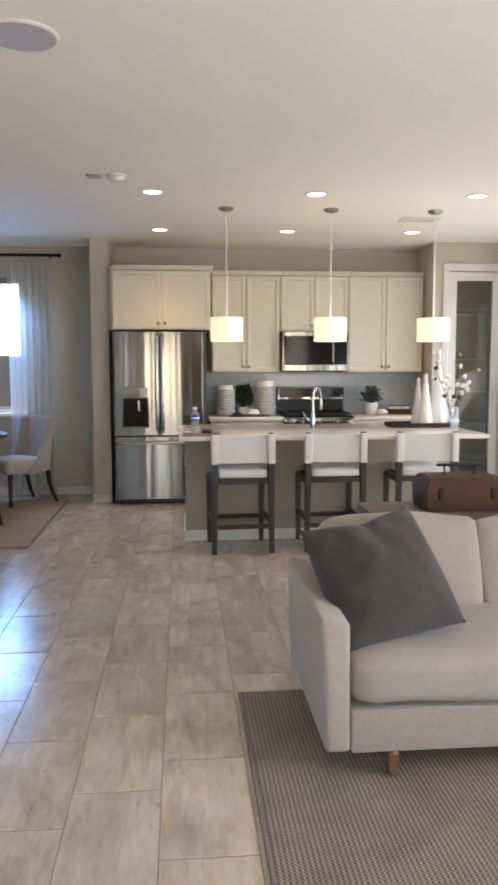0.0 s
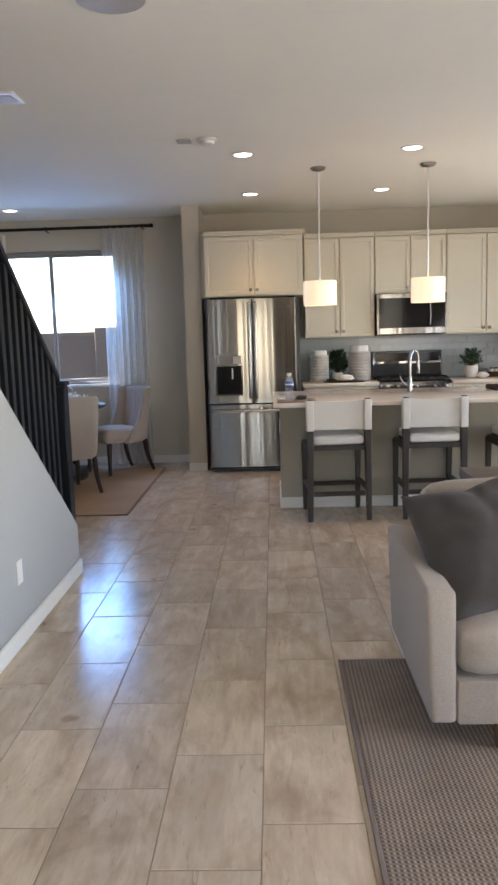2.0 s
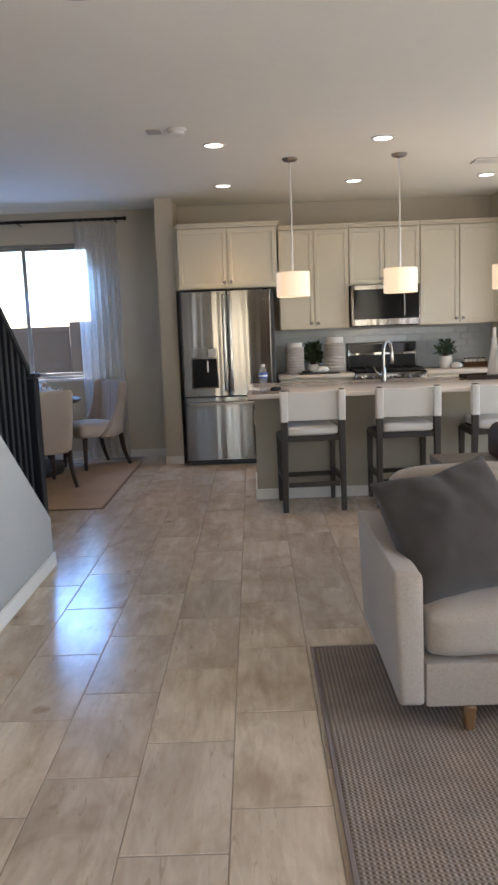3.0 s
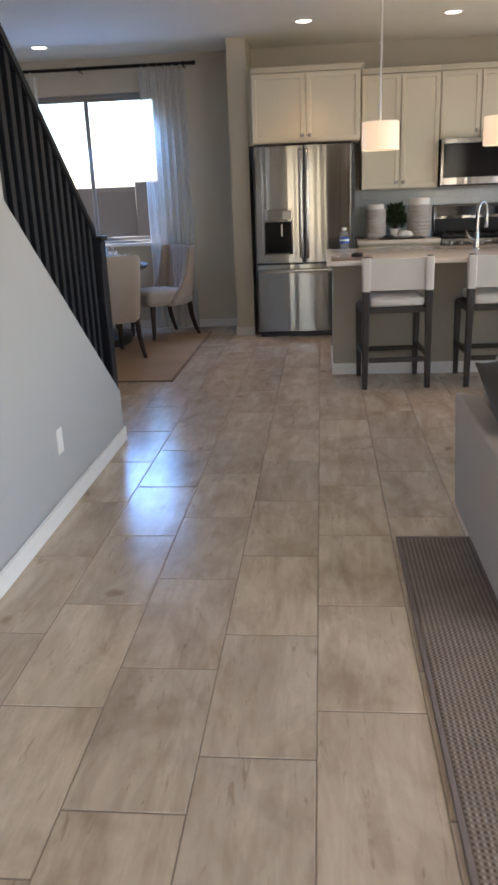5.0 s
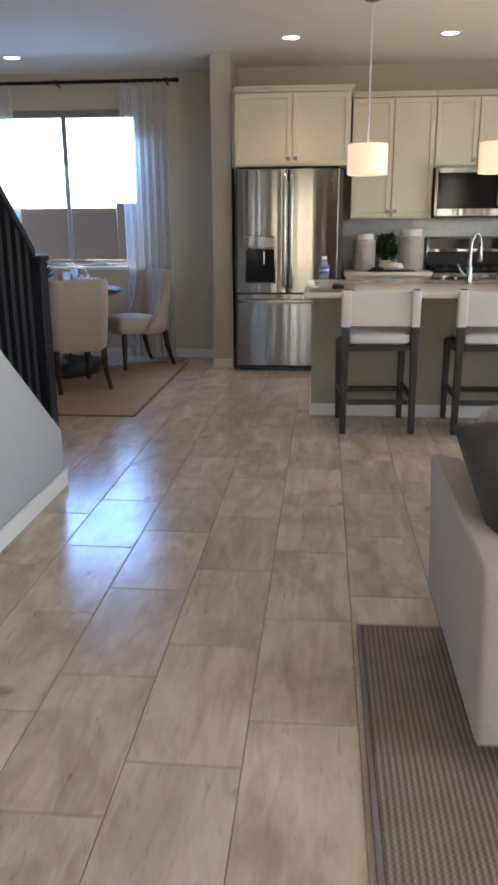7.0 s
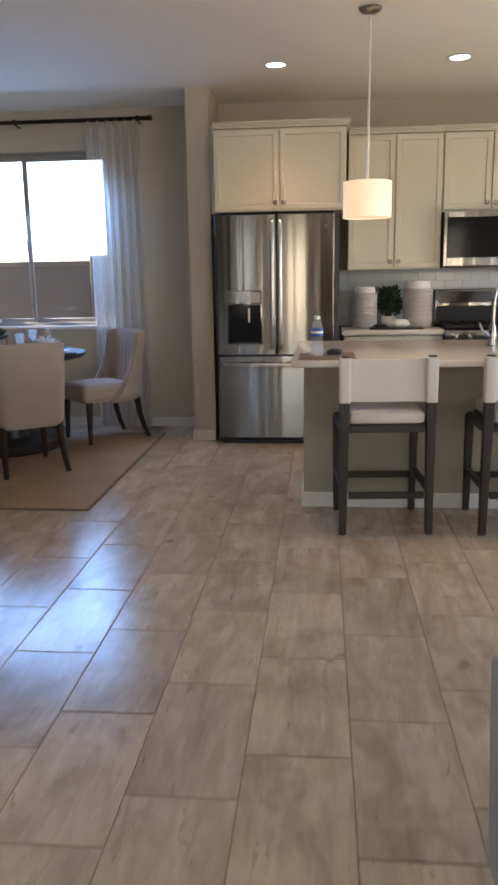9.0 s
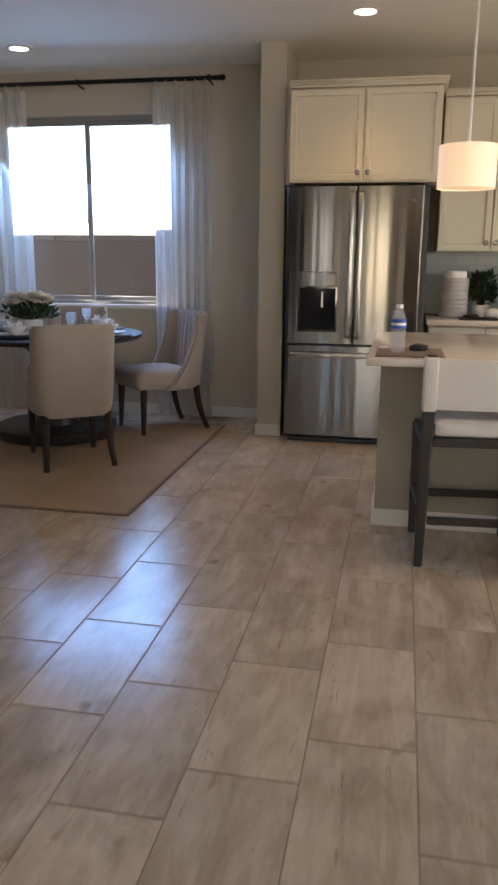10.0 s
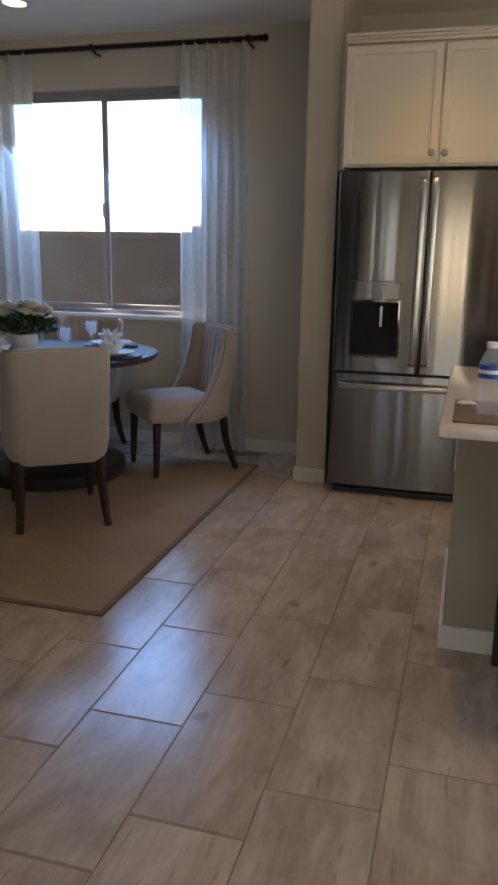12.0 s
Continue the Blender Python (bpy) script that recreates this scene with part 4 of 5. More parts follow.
def leafy(name, at, r, h, count, label, flower=0, pot=None, seed=1, size=0.045, mat_leaf=None, droop=0.2):
    """A bush of bent leaves on thin stalks, in a pot."""
    rng = random.Random(seed)
    t = thing(name, label, "plant", at)
    z0 = 0.0
    if pot:
        pr, ph = pot
        part("pot", L([(pr * 0.7, 0.0), (pr * 0.95, ph * 0.35), (pr, ph * 0.75), (pr * 0.9, ph), (pr * 0.8, ph), (pr * 0.8, ph - 0.012)], 22), WHITEC, t)
        z0 = ph - 0.012
    bl, bs = bmesh.new(), bmesh.new()
    for i in range(count):
        a, e = rng.uniform(0, 2 * math.pi), rng.random() ** 0.6
        rad = r * (0.15 + 0.85 * e) * math.sqrt(rng.random())
        tip = Vector((rad * math.cos(a), rad * math.sin(a), z0 + h * (0.15 + 0.85 * rng.random() * math.sqrt(max(0.05, 1 - (rad / r) ** 2)))))
        if i % 6 == 0:
            tube(bs, [(0.2 * tip.x, 0.2 * tip.y, z0 - 0.004), (0.6 * tip.x, 0.6 * tip.y, z0 + 0.55 * (tip.z - z0)), tip], [0.002, 0.0016, 0.001], 5)
        out = Vector((math.cos(a + rng.uniform(-1, 1)), math.sin(a + rng.uniform(-1, 1)), rng.uniform(-droop, 0.9))).normalized()
        s = size * rng.uniform(0.6, 1.2)
        side = out.cross(Vector((rng.uniform(-1, 1), rng.uniform(-1, 1), 1))).normalized()
        n = out.cross(side)
        pts = [tip, tip + out * s * 0.4 + side * s * 0.28 + n * s * 0.06, tip + out * s - n * s * 0.12, tip + out * s * 0.4 - side * s * 0.28 + n * s * 0.06]
        v = [bl.verts.new(q) for q in pts]
        bl.faces.new((v[0], v[1], v[2]))
        bl.faces.new((v[0], v[2], v[3]))
    part("stems", bs, TWIG, t)
    part("leaves", bl, mat_leaf or LEAF, t)
    for i in range(flower):
        a = 2 * math.pi * i / flower + rng.uniform(-0.4, 0.4)
        rad = r * rng.uniform(0.35, 0.8)
        c = Vector((rad * math.cos(a), rad * math.sin(a), z0 + h * rng.uniform(0.75, 1.05)))
        bm = bmesh.new()
        for k in range(44):
            b, el = rng.uniform(0, 6.28), rng.uniform(-0.3, 1.4)
            o = Vector((math.cos(b) * math.cos(el), math.sin(b) * math.cos(el), math.sin(el)))
            sd = o.cross(Vector((0.3, 0.2, 1))).normalized()
            up = o.cross(sd)
            q = 0.068
            v = [bm.verts.new(c + w) for w in (o * q * 0.3, o * q * 0.75 + sd * q * 0.5, o * q + up * q * 0.25, o * q * 0.75 - sd * q * 0.5)]
            bm.faces.new((v[0], v[1], v[2]))
            bm.faces.new((v[0], v[2], v[3]))
        part("flower", bm, PETAL, t, "full cream blossom")
    return t


leafy("potted_grass", (0.885, 8.82, 0.9115), 0.10, 0.25, 420, "dark green grassy plant between the canisters", pot=(0.06, 0.09), seed=3, size=0.06)
leafy("potted_herb", (2.33, 8.76, 0.9115), 0.12, 0.19, 380, "leafy green herb in a white pot on the counter", pot=(0.075, 0.13), seed=5, size=0.04)


def pebble(name, at, sx, sy, sz, material, label, category, seed=0):
    bm = bmesh.new()
    bmesh.ops.create_icosphere(bm, subdivisions=3, radius=1)
    for v in bm.verts:
        k = 1 + 0.22 * noise.noise(v.co * 1.9 + Vector((seed, 0, 0))) + 0.08 * noise.noise(v.co * 6)
        v.co = Vector((v.co.x * sx * k, v.co.y * sy * k, max(0.0, v.co.z * k + 0.75) * sz))
    ob = link(name, bm, material)
    ob.location = at
    return tagged(ob, label, category)


tr = thing("serving_tray", "dark round-edged tray on the counter", "tray", (0.90, 8.56, 0.9115))
part("base", B(-0.19, 0.24, -0.11, 0.09, 0.0, 0.012, 0.005, 2), IRONB, tr)
pebble("coral_ornament", (0.96, 8.55, 0.924), 0.075, 0.05, 0.038, WHITEC, "white coral ornament on the dark tray", "ornament", 2)
pebble("folded_cloth", (0.80, 8.56, 0.924), 0.06, 0.05, 0.014, BLACKP, "small dark folded cloth on the tray", "cloth", 5)
pebble("shell_ornament", (2.43, 8.66, 0.9115), 0.06, 0.05, 0.036, WHITEC, "white seashell ornament on the counter", "ornament", 8)
sb = thing("spice_rack", "dark box holding small white spice jars", "spice rack", (2.66, 8.80, 0.9115))
bm = bmesh.new()
box(bm, -0.13, 0.13, -0.05, 0.05, 0.0, 0.012, 0.002, 1)
box(bm, -0.13, 0.13, -0.05, -0.042, 0.012, 0.055, 0.002, 1)
box(bm, -0.13, 0.13, 0.042, 0.05, 0.012, 0.055, 0.002, 1)
part("box", bm, TRUNKW, sb)
for i in range(5):
    jr = part("jar", L([(0.019, 0.0125), (0.020, 0.016), (0.020, 0.075), (0.016, 0.084)], 16, (-0.098 + 0.049 * i, 0, 0)), WHITEC, sb)
    part("lid", L([(0.017, 0.0845), (0.017, 0.10)], 16, (-0.098 + 0.049 * i, 0, 0)), BLACKP, jr)

# island tray with vases
vt = thing("vase_tray", "dark wooden tray under the white vases", "tray", (2.372, 6.98, 0.9105))
bm = B(-0.33, 0.33, -0.14, 0.14, 0.0, 0.012, 0.003, 1)
for a in ((-0.33, 0.33, -0.14, -0.128), (-0.33, 0.33, 0.128, 0.14), (-0.33, -0.318, -0.128, 0.128), (0.318, 0.33, -0.128, 0.128)):
    box(bm, *a, 0.012, 0.036, 0.002, 1)
part("tray", bm, CHLEG, vt)


def vase(x, y, h, r, label):
    v = thing("vase", label, "vase", (x, y, 0.923), group="white bottle vases")
    part("body", L([(r * 0.94, 0.0), (r, 0.010), (r * 0.96, h * 0.06), (r * 0.44, h * 0.64), (r * 0.40, h * 0.70), (r * 0.40, h * 0.78), (r * 0.27, h * 0.80), (r * 0.26, h * 0.985), (r * 0.23, h), (r * 0.17, h), (r * 0.16, h * 0.9)], 28), WHITEC, v)
    return v


vase(2.495, 7.0, 0.675, 0.098, "tall white tapering bottle vase")
vase(2.365, 6.94, 0.46, 0.070, "shorter white tapering bottle vase")
vase(2.335, 7.06, 0.42, 0.060, "short white tapering bottle vase")
gv = thing("glass_vase", "clear glass vase holding cotton branches", "vase", (2.635, 6.97, 0.923))
part("body", L([(0.042, 0.0), (0.046, 0.01), (0.05, 0.16), (0.047, 0.16), (0.042, 0.014), (0.01, 0.012)], 24), GLASSW, gv)
cb = thing("cotton_branches", "bare twigs with fluffy white cotton bolls", "branches", (2.635, 6.97, 0.937))
rng = random.Random(11)
for i in range(7):
    a, lean, h = rng.uniform(-1.2, 4.0), rng.uniform(0.08, 0.30), rng.uniform(0.26, 0.66)
    end = Vector((lean * math.cos(a), lean * math.sin(a) * 0.6, h))
    pts = [Vector((0.015 * math.cos(i), 0.015 * math.sin(i), 0.002)), end * 0.4 + Vector((0, 0, 0.06)), end * 0.75 + Vector((0.01, 0, 0.03)), end]
    tw = part("twig", T(pts, [0.0032, 0.0028, 0.0022, 0.0015], 6), TWIG, cb)
    for k in range(4):
        f = 0.42 + 0.58 * k / 3
        c = (pts[1].lerp(pts[3], (f - 0.4) / 0.6)) + Vector((rng.uniform(-0.045, 0.045), rng.uniform(-0.03, 0.03), rng.uniform(-0.02, 0.04)))
        bm = bmesh.new()
        bmesh.ops.create_icosphere(bm, subdivisions=2, radius=0.021 if rng.random() > 0.35 else 0.013)
        for v in bm.verts:
            v.co = c + v.co * (1 + 0.5 * noise.noise(v.co * 90))
        part("cotton_boll", bm, COTTON if rng.random() > 0.25 else TWIG, tw)
wg = thing("drinking_glass", "small clear glass beside the vase tray", "glass", (2.56, 6.72, 0.9105))
part("body", L([(0.03, 0.0), (0.034, 0.004), (0.038, 0.09), (0.035, 0.09), (0.031, 0.01), (0.008, 0.009)], 20), GLASSW, wg)

# placemat, water bottle, keys
pm = thing("placemat", "thin brown woven mat on the island corner", "placemat", (0.335, 6.37, 0.9105))
part("mat", B(-0.13, 0.17, -0.19, 0.17, 0.0, 0.005, 0.002, 1), MAT, pm)
bt = thing("water_bottle", "clear plastic water bottle with a blue label", "bottle", (0.300, 6.33, 0.9158))
ribs = [(0.026, 0.0), (0.031, 0.006)]
for i in range(8):
    ribs += [(0.0325, 0.012 + 0.0115 * i), (0.0305, 0.018 + 0.0115 * i)]
part("body", L(ribs + [(0.0325, 0.11), (0.0325, 0.15), (0.030, 0.158), (0.020, 0.182), (0.0135, 0.192), (0.0135, 0.2)], 24), BOTTLEG, bt)
part("label", L([(0.0331, 0.108), (0.0333, 0.110), (0.0333, 0.146), (0.0331, 0.148)], 24, cap=False), BLUE, bt, "blue paper label")
part("label_band", L([(0.0335, 0.122), (0.0337, 0.124), (0.0337, 0.131), (0.0335, 0.133)], 24, cap=False), WHITEC, bt)
part("cap", L([(0.0155, 0.196), (0.016, 0.198), (0.016, 0.212), (0.013, 0.214)], 20), WHITEC, bt)
pebble("sunglasses_case", (0.395, 6.40, 0.9158), 0.042, 0.026, 0.02, BLACKP, "small black pouch on the mat", "pouch", 4)
pebble("folded_paper", (0.24, 6.46, 0.9158), 0.03, 0.022, 0.006, WHITEC, "crumpled white paper on the mat", "paper", 6)

# ---- living area ----
rug = thing("area_rug", "brown and ivory woven area rug with a bound edge", "rug", (0.43, 0.2, 0.0))
part("woven_field", B(0.016, 3.014, 0.016, 3.289, 0.0005, 0.012, 0.003, 1), RUG, rug)
bm = bmesh.new()
for a in ((0.0, 0.016, 0.0, 3.305), (3.014, 3.03, 0.0, 3.305), (0.016, 3.014, 0.0, 0.016), (0.016, 3.014, 3.289, 3.305)):
    box(bm, *a, 0.0005, 0.0135, 0.003, 1)
part("binding", bm, RUGEDGE, rug)

sofa = thing("sofa", "light oatmeal tweed sofa with tapered wooden legs", "sofa", (0.68, 2.74, 0.0125))
SL = 2.2


def arm(x_in, x_out):
    """A slab arm that leans a little outward and drops toward its front."""
    bm = bmesh.new()
    pts = []
    for y, top in ((0.0, 0.575), (0.88, 0.585)):
        for x, z in ((x_out + (x_in - x_out) * 0.16, 0.098), (x_in, 0.098), (x_in, top - 0.02), (x_out, top)):
            pts.append(bm.verts.new((x, y + (0.02 if z > 0.3 and y == 0 else 0), z)))
    for q in ((0, 1, 2, 3), (7, 6, 5, 4), (0, 4, 5, 1), (1, 5, 6, 2), (2, 6, 7, 3), (3, 7, 4, 0)):
        bm.faces.new([pts[i] for i in q])
    bmesh.ops.bevel(bm, geom=bm.edges[:], offset=0.022, segments=3, profile=0.6, affect="EDGES")
    return bm


part("arm", arm(0.088, -0.018), SOFA, sofa)
part("arm", arm(SL - 0.088, SL + 0.018), SOFA, sofa)
part("seat_base", B(0.089, SL - 0.089, 0.003, 0.86, 0.092, 0.25, 0.012, 2), SOFA, sofa)
part("seat_cushion", cushion(0.094, SL - 0.094, -0.012, 0.66, 0.262, 0.435, 0.055, 0.022, 22), SOFA, sofa, "long plump single seat cushion")
part("back_frame", B(0.089, SL - 0.089, 0.76, 0.879, 0.251, 0.60, 0.025, 3), SOFA, sofa)
for i in range(3):
    w = (SL - 0.19) / 3
    bm = cushion(0.095 + w * i + 0.004, 0.095 + w * (i + 1) - 0.004, 0.50, 0.655, 0.425, 0.80, 0.032, 0.034, 20)
    bmesh.ops.rotate(bm, verts=bm.verts[:], cent=(0, 0.56, 0.43), matrix=Matrix.Rotation(radians(-17), 3, "X"))
    part("back_cushion", bm, SOFA, sofa)
for x, y in ((0.24, 0.026), (SL - 0.24, 0.026), (0.235, 0.80), (SL - 0.235, 0.80)):
    bm = bmesh.new()
    taper(bm, (x, y, 0.093), (x, y, 0.0), 0.046, 0.036, 0.008)
    part("leg", bm, OAKLEG, sofa, "honey brown wooden leg")

# throw pillow, leaning in the corner of the sofa
U, V = Vector((0.44, 0.05, 0.085)), Vector((-0.12, 0.36, 0.345))
V = (V - U * (V.dot(U) / U.length_squared)).normalized() * 0.55
U = U.normalized() * 0.465
N = U.cross(V).normalized()
PC = Vector((0.945, 3.07, 0.650))


def pillow_side(s):
    def f(u, v):
        a, b = 2 * u - 1, 2 * v - 1
        top = 0.5 + 0.5 * b
        pin = 1 - (0.07 + 0.13 * top) * (1 - abs(a) ** 1.5) * abs(b) ** 3
        pinb = 1 + 0.01 * (1 - b * b) * abs(a) ** 3
        t = 0.118 * ((1 - a * a) * (1 - b * b)) ** 0.46 * (1.12 - 0.22 * b)
        w = 0.02 * noise.noise(Vector((a * 1.6, b * 1.6, s))) + 0.008 * noise.noise(Vector((a * 4, b * 4, s)))
        w -= 0.045 * math.exp(-((a + 0.05 + 0.25 * (b - 1)) / 0.14) ** 2) * max(0, b) ** 1.5
        crease = 0.010 * math.sin(8 * (a - b)) * abs(a * b) + 0.007 * math.sin(11 * (a + 0.8 * b)) * abs(a * b)
        hem = (1 - a ** 6) * (1 - b ** 6)
        return PC + U * 0.5 * a * pinb + V * 0.5 * b * pin + N * s * (t + (w + crease) * hem)
    return f


bm = sheet(pillow_side(1), 36, 36)
b2 = sheet(pillow_side(-1), 36, 36)
me = bpy.data.meshes.new("tmp")
b2.to_mesh(me)
b2.free()
bm.from_mesh(me)
bpy.data.meshes.remove(me)
bmesh.ops.remove_doubles(bm, verts=bm.verts[:], dist=0.0008)
tagged(link("throw_pillow", bm, PILLOW), "charcoal square throw pillow leaning on the sofa arm", "pillow")

con = thing("console_table", "weathered wooden console table behind the sofa", "console table", (1.09, 3.72, 0.0))
part("tabletop", B(0.0, 1.4, 0.0, 0.37, 0.705, 0.75, 0.004, 2), CONSOLE, con)
for x in (0.03, 1.37):
    for y in (0.03, 0.34):
        bm = bmesh.new()
        taper(bm, (x, y, 0.7045), (x, y, 0.0), 0.05, 0.05)
        part("leg", bm, CONSOLE, con)
part("apron", B(0.056, 1.344, 0.02, 0.04, 0.62, 0.7045), CONSOLE, con)
part("apron", B(0.056, 1.344, 0.33, 0.35, 0.62, 0.7045), CONSOLE, con)
tk = thing("wooden_case", "brown leather-clad case with latches and a bar handle", "case", (1.555, 3.885, 0.7505))
bm = bmesh.new()
prof = [(-0.195, 0.0), (0.195, 0.0), (0.203, 0.02), (0.205, 0.122), (0.178, 0.164), (-0.178, 0.164), (-0.205, 0.122), (-0.203, 0.02)]
fa, fb = [bm.verts.new((x, -0.11, z)) for x, z in prof], [bm.verts.new((x, 0.11, z)) for x, z in prof]
bm.faces.new(fa)
bm.faces.new(list(reversed(fb)))
for i in range(8):
    j = (i + 1) % 8
    bm.faces.new((fa[i], fb[i], fb[j], fa[j]))
bmesh.ops.bevel(bm, geom=bm.edges[:], offset=0.008, segments=2, affect="EDGES")
part("body", bm, TRUNKW, tk)
for x in (-0.125, 0.135):
    part("latch", B(x - 0.013, x + 0.013, -0.118, -0.1105, 0.06, 0.115, 0.003, 1), IRONB, tk)
for x in (-0.075, 0.075):
    part("handle_post", T([(x, 0, 0.161), (x, 0, 0.212)], 0.005, 8), IRONB, tk)
part("handle_bar", T([(-0.115, 0, 0.214), (0.115, 0, 0.214)], 0.008, 10), IRONB, tk)

# ---- curtains ----


def curtain(name, x0, x1, y, z0, z1, folds, side, label, along="x", amp=0.035, seed=1):
    """A gathered gauze panel hanging by tied tabs."""
    rng = random.Random(seed)
    ph = [rng.uniform(-0.5, 0.5) for _ in range(64)]

    def f(u, v):
        k = folds * u
        w = amp * (0.55 + 0.45 * (1 - v)) * math.sin(2 * math.pi * k + ph[int(k) % 64]) + 0.012 * math.sin(4.3 * math.pi * k + 2 * v)
        x = x0 + (x1 - x0) * (u + 0.03 * (1 - v) * math.sin(7 * u + side))
        top = z1 - 0.02 * abs(math.sin(math.pi * k)) if v > 0.98 else z0 + (z1 - z0) * v
        return (x, y + w, top) if along == "x" else (y + w, x, top)
    c = thing(name, label, "curtain", (0, 0, 0))
    part("cloth", sheet(f, 14 * folds, 24), CURTAIN, c)
    for i in range(folds):
        u = (i + 0.5) / folds
        x = x0 + (x1 - x0) * u
        p = [(x, y, z1 - 0.03), (x + 0.006, y - 0.02, z1 + 0.02), (x, y, z1 + 0.055), (x - 0.006, y + 0.02, z1 + 0.02), (x, y + 0.004, z1 - 0.03)]
        if along != "x":
            p = [(b, a, q) for a, b, q in p]
        part("tab", T(p, 0.007, 6), CURTAIN, c)
    return c


curtain("curtain", -1.70, -1.225, 8.965, 0.02, 2.62, 6, 0.4, "sheer cream curtain gathered beside the window", seed=2)
curtain("curtain", -3.42, -2.76, 8.965, 0.02, 2.62, 6, 1.4, "sheer cream curtain gathered beside the window", seed=7)
curtain("curtain", 7.85, 8.38, 3.70, 0.02, 2.62, 6, 0.8, "sheer cream curtain beside the patio door", along="y", seed=9)


def rod(name, a, b, at, along, label):
    r = thing(name, label, "curtain rod")
    def q(s, d, z):
        return (s, at + d, z) if along == "x" else (at + d, s, z)
    part("pole", T([q(a, 0, 2.665), q(b, 0, 2.665)], 0.017, 12), IRONB, r)
    for s, o in ((a, -1), (b, 1)):
        part("finial", T([q(s, 0, 2.665), q(s + o * 0.012, 0, 2.665), q(s + o * 0.02, 0, 2.665), q(s + o * 0.05, 0, 2.665), q(s + o * 0.065, 0, 2.665)], [0.015, 0.022, 0.016, 0.026, 0.012], 14), IRONB, r)
    wy = 9.078 - at if along == "x" else 3.798 - at
    for s in (a + 0.06, (a + b) / 2, b - 0.06):
        br = part("bracket", T([q(s, 0.0, 2.645), q(s, wy * 0.5, 2.64), q(s, wy, 2.64)], 0.008, 8), IRONB, r)
        part("rosette", T([q(s, -0.019, 2.665), q(s, 0.019, 2.665)], 0.021, 14), IRONB, br)
    return r


rod("curtain_rod", -3.43, -1.17, 8.965, "x", "dark bronze curtain rod over the dining window")
rod("curtain_rod", 4.1, 8.37, 3.70, "y", "dark bronze curtain rod over the patio door")

# ---- dining area ----
dr = thing("dining_rug", "tan jute dining rug with a dark bound edge", "rug", (-3.55, 6.41, 0.0))
part("weave", B(0.025, 2.485, 0.025, 2.275, 0.0005, 0.009, 0.002, 1), JUTE, dr)
bm = bmesh.new()
for a in ((0.0, 0.025, 0.0, 2.3), (2.485, 2.51, 0.0, 2.3), (0.025, 2.485, 0.0, 0.025), (0.025, 2.485, 2.275, 2.3)):
    box(bm, *a, 0.0005, 0.0105, 0.003, 1)
part("binding", bm, JUTEEDGE, dr)

TX, TY, TR, TZ = -2.23, 8.13, 0.665, 0.772
tb = thing("dining_table", "round espresso dining table on a drum pedestal", "table", (TX, TY, 0.0095))
part("tabletop", L([(TR - 0.055, TZ - 0.052), (TR - 0.02, TZ - 0.045), (TR - 0.004, TZ - 0.030), (TR, TZ - 0.018), (TR - 0.005, TZ - 0.0095), (TR - 0.02, TZ - 0.0095)], 64), TABLE, tb)
part("pedestal", L([(0.17, 0.09), (0.13, 0.16), (0.11, 0.4), (0.15, 0.6), (0.28, TZ - 0.0525)], 36), TABLE, tb)
part("pedestal_base", L([(0.44, 0.0), (0.45, 0.02), (0.45, 0.075), (0.42, 0.0895)], 44), TABLE, tb)


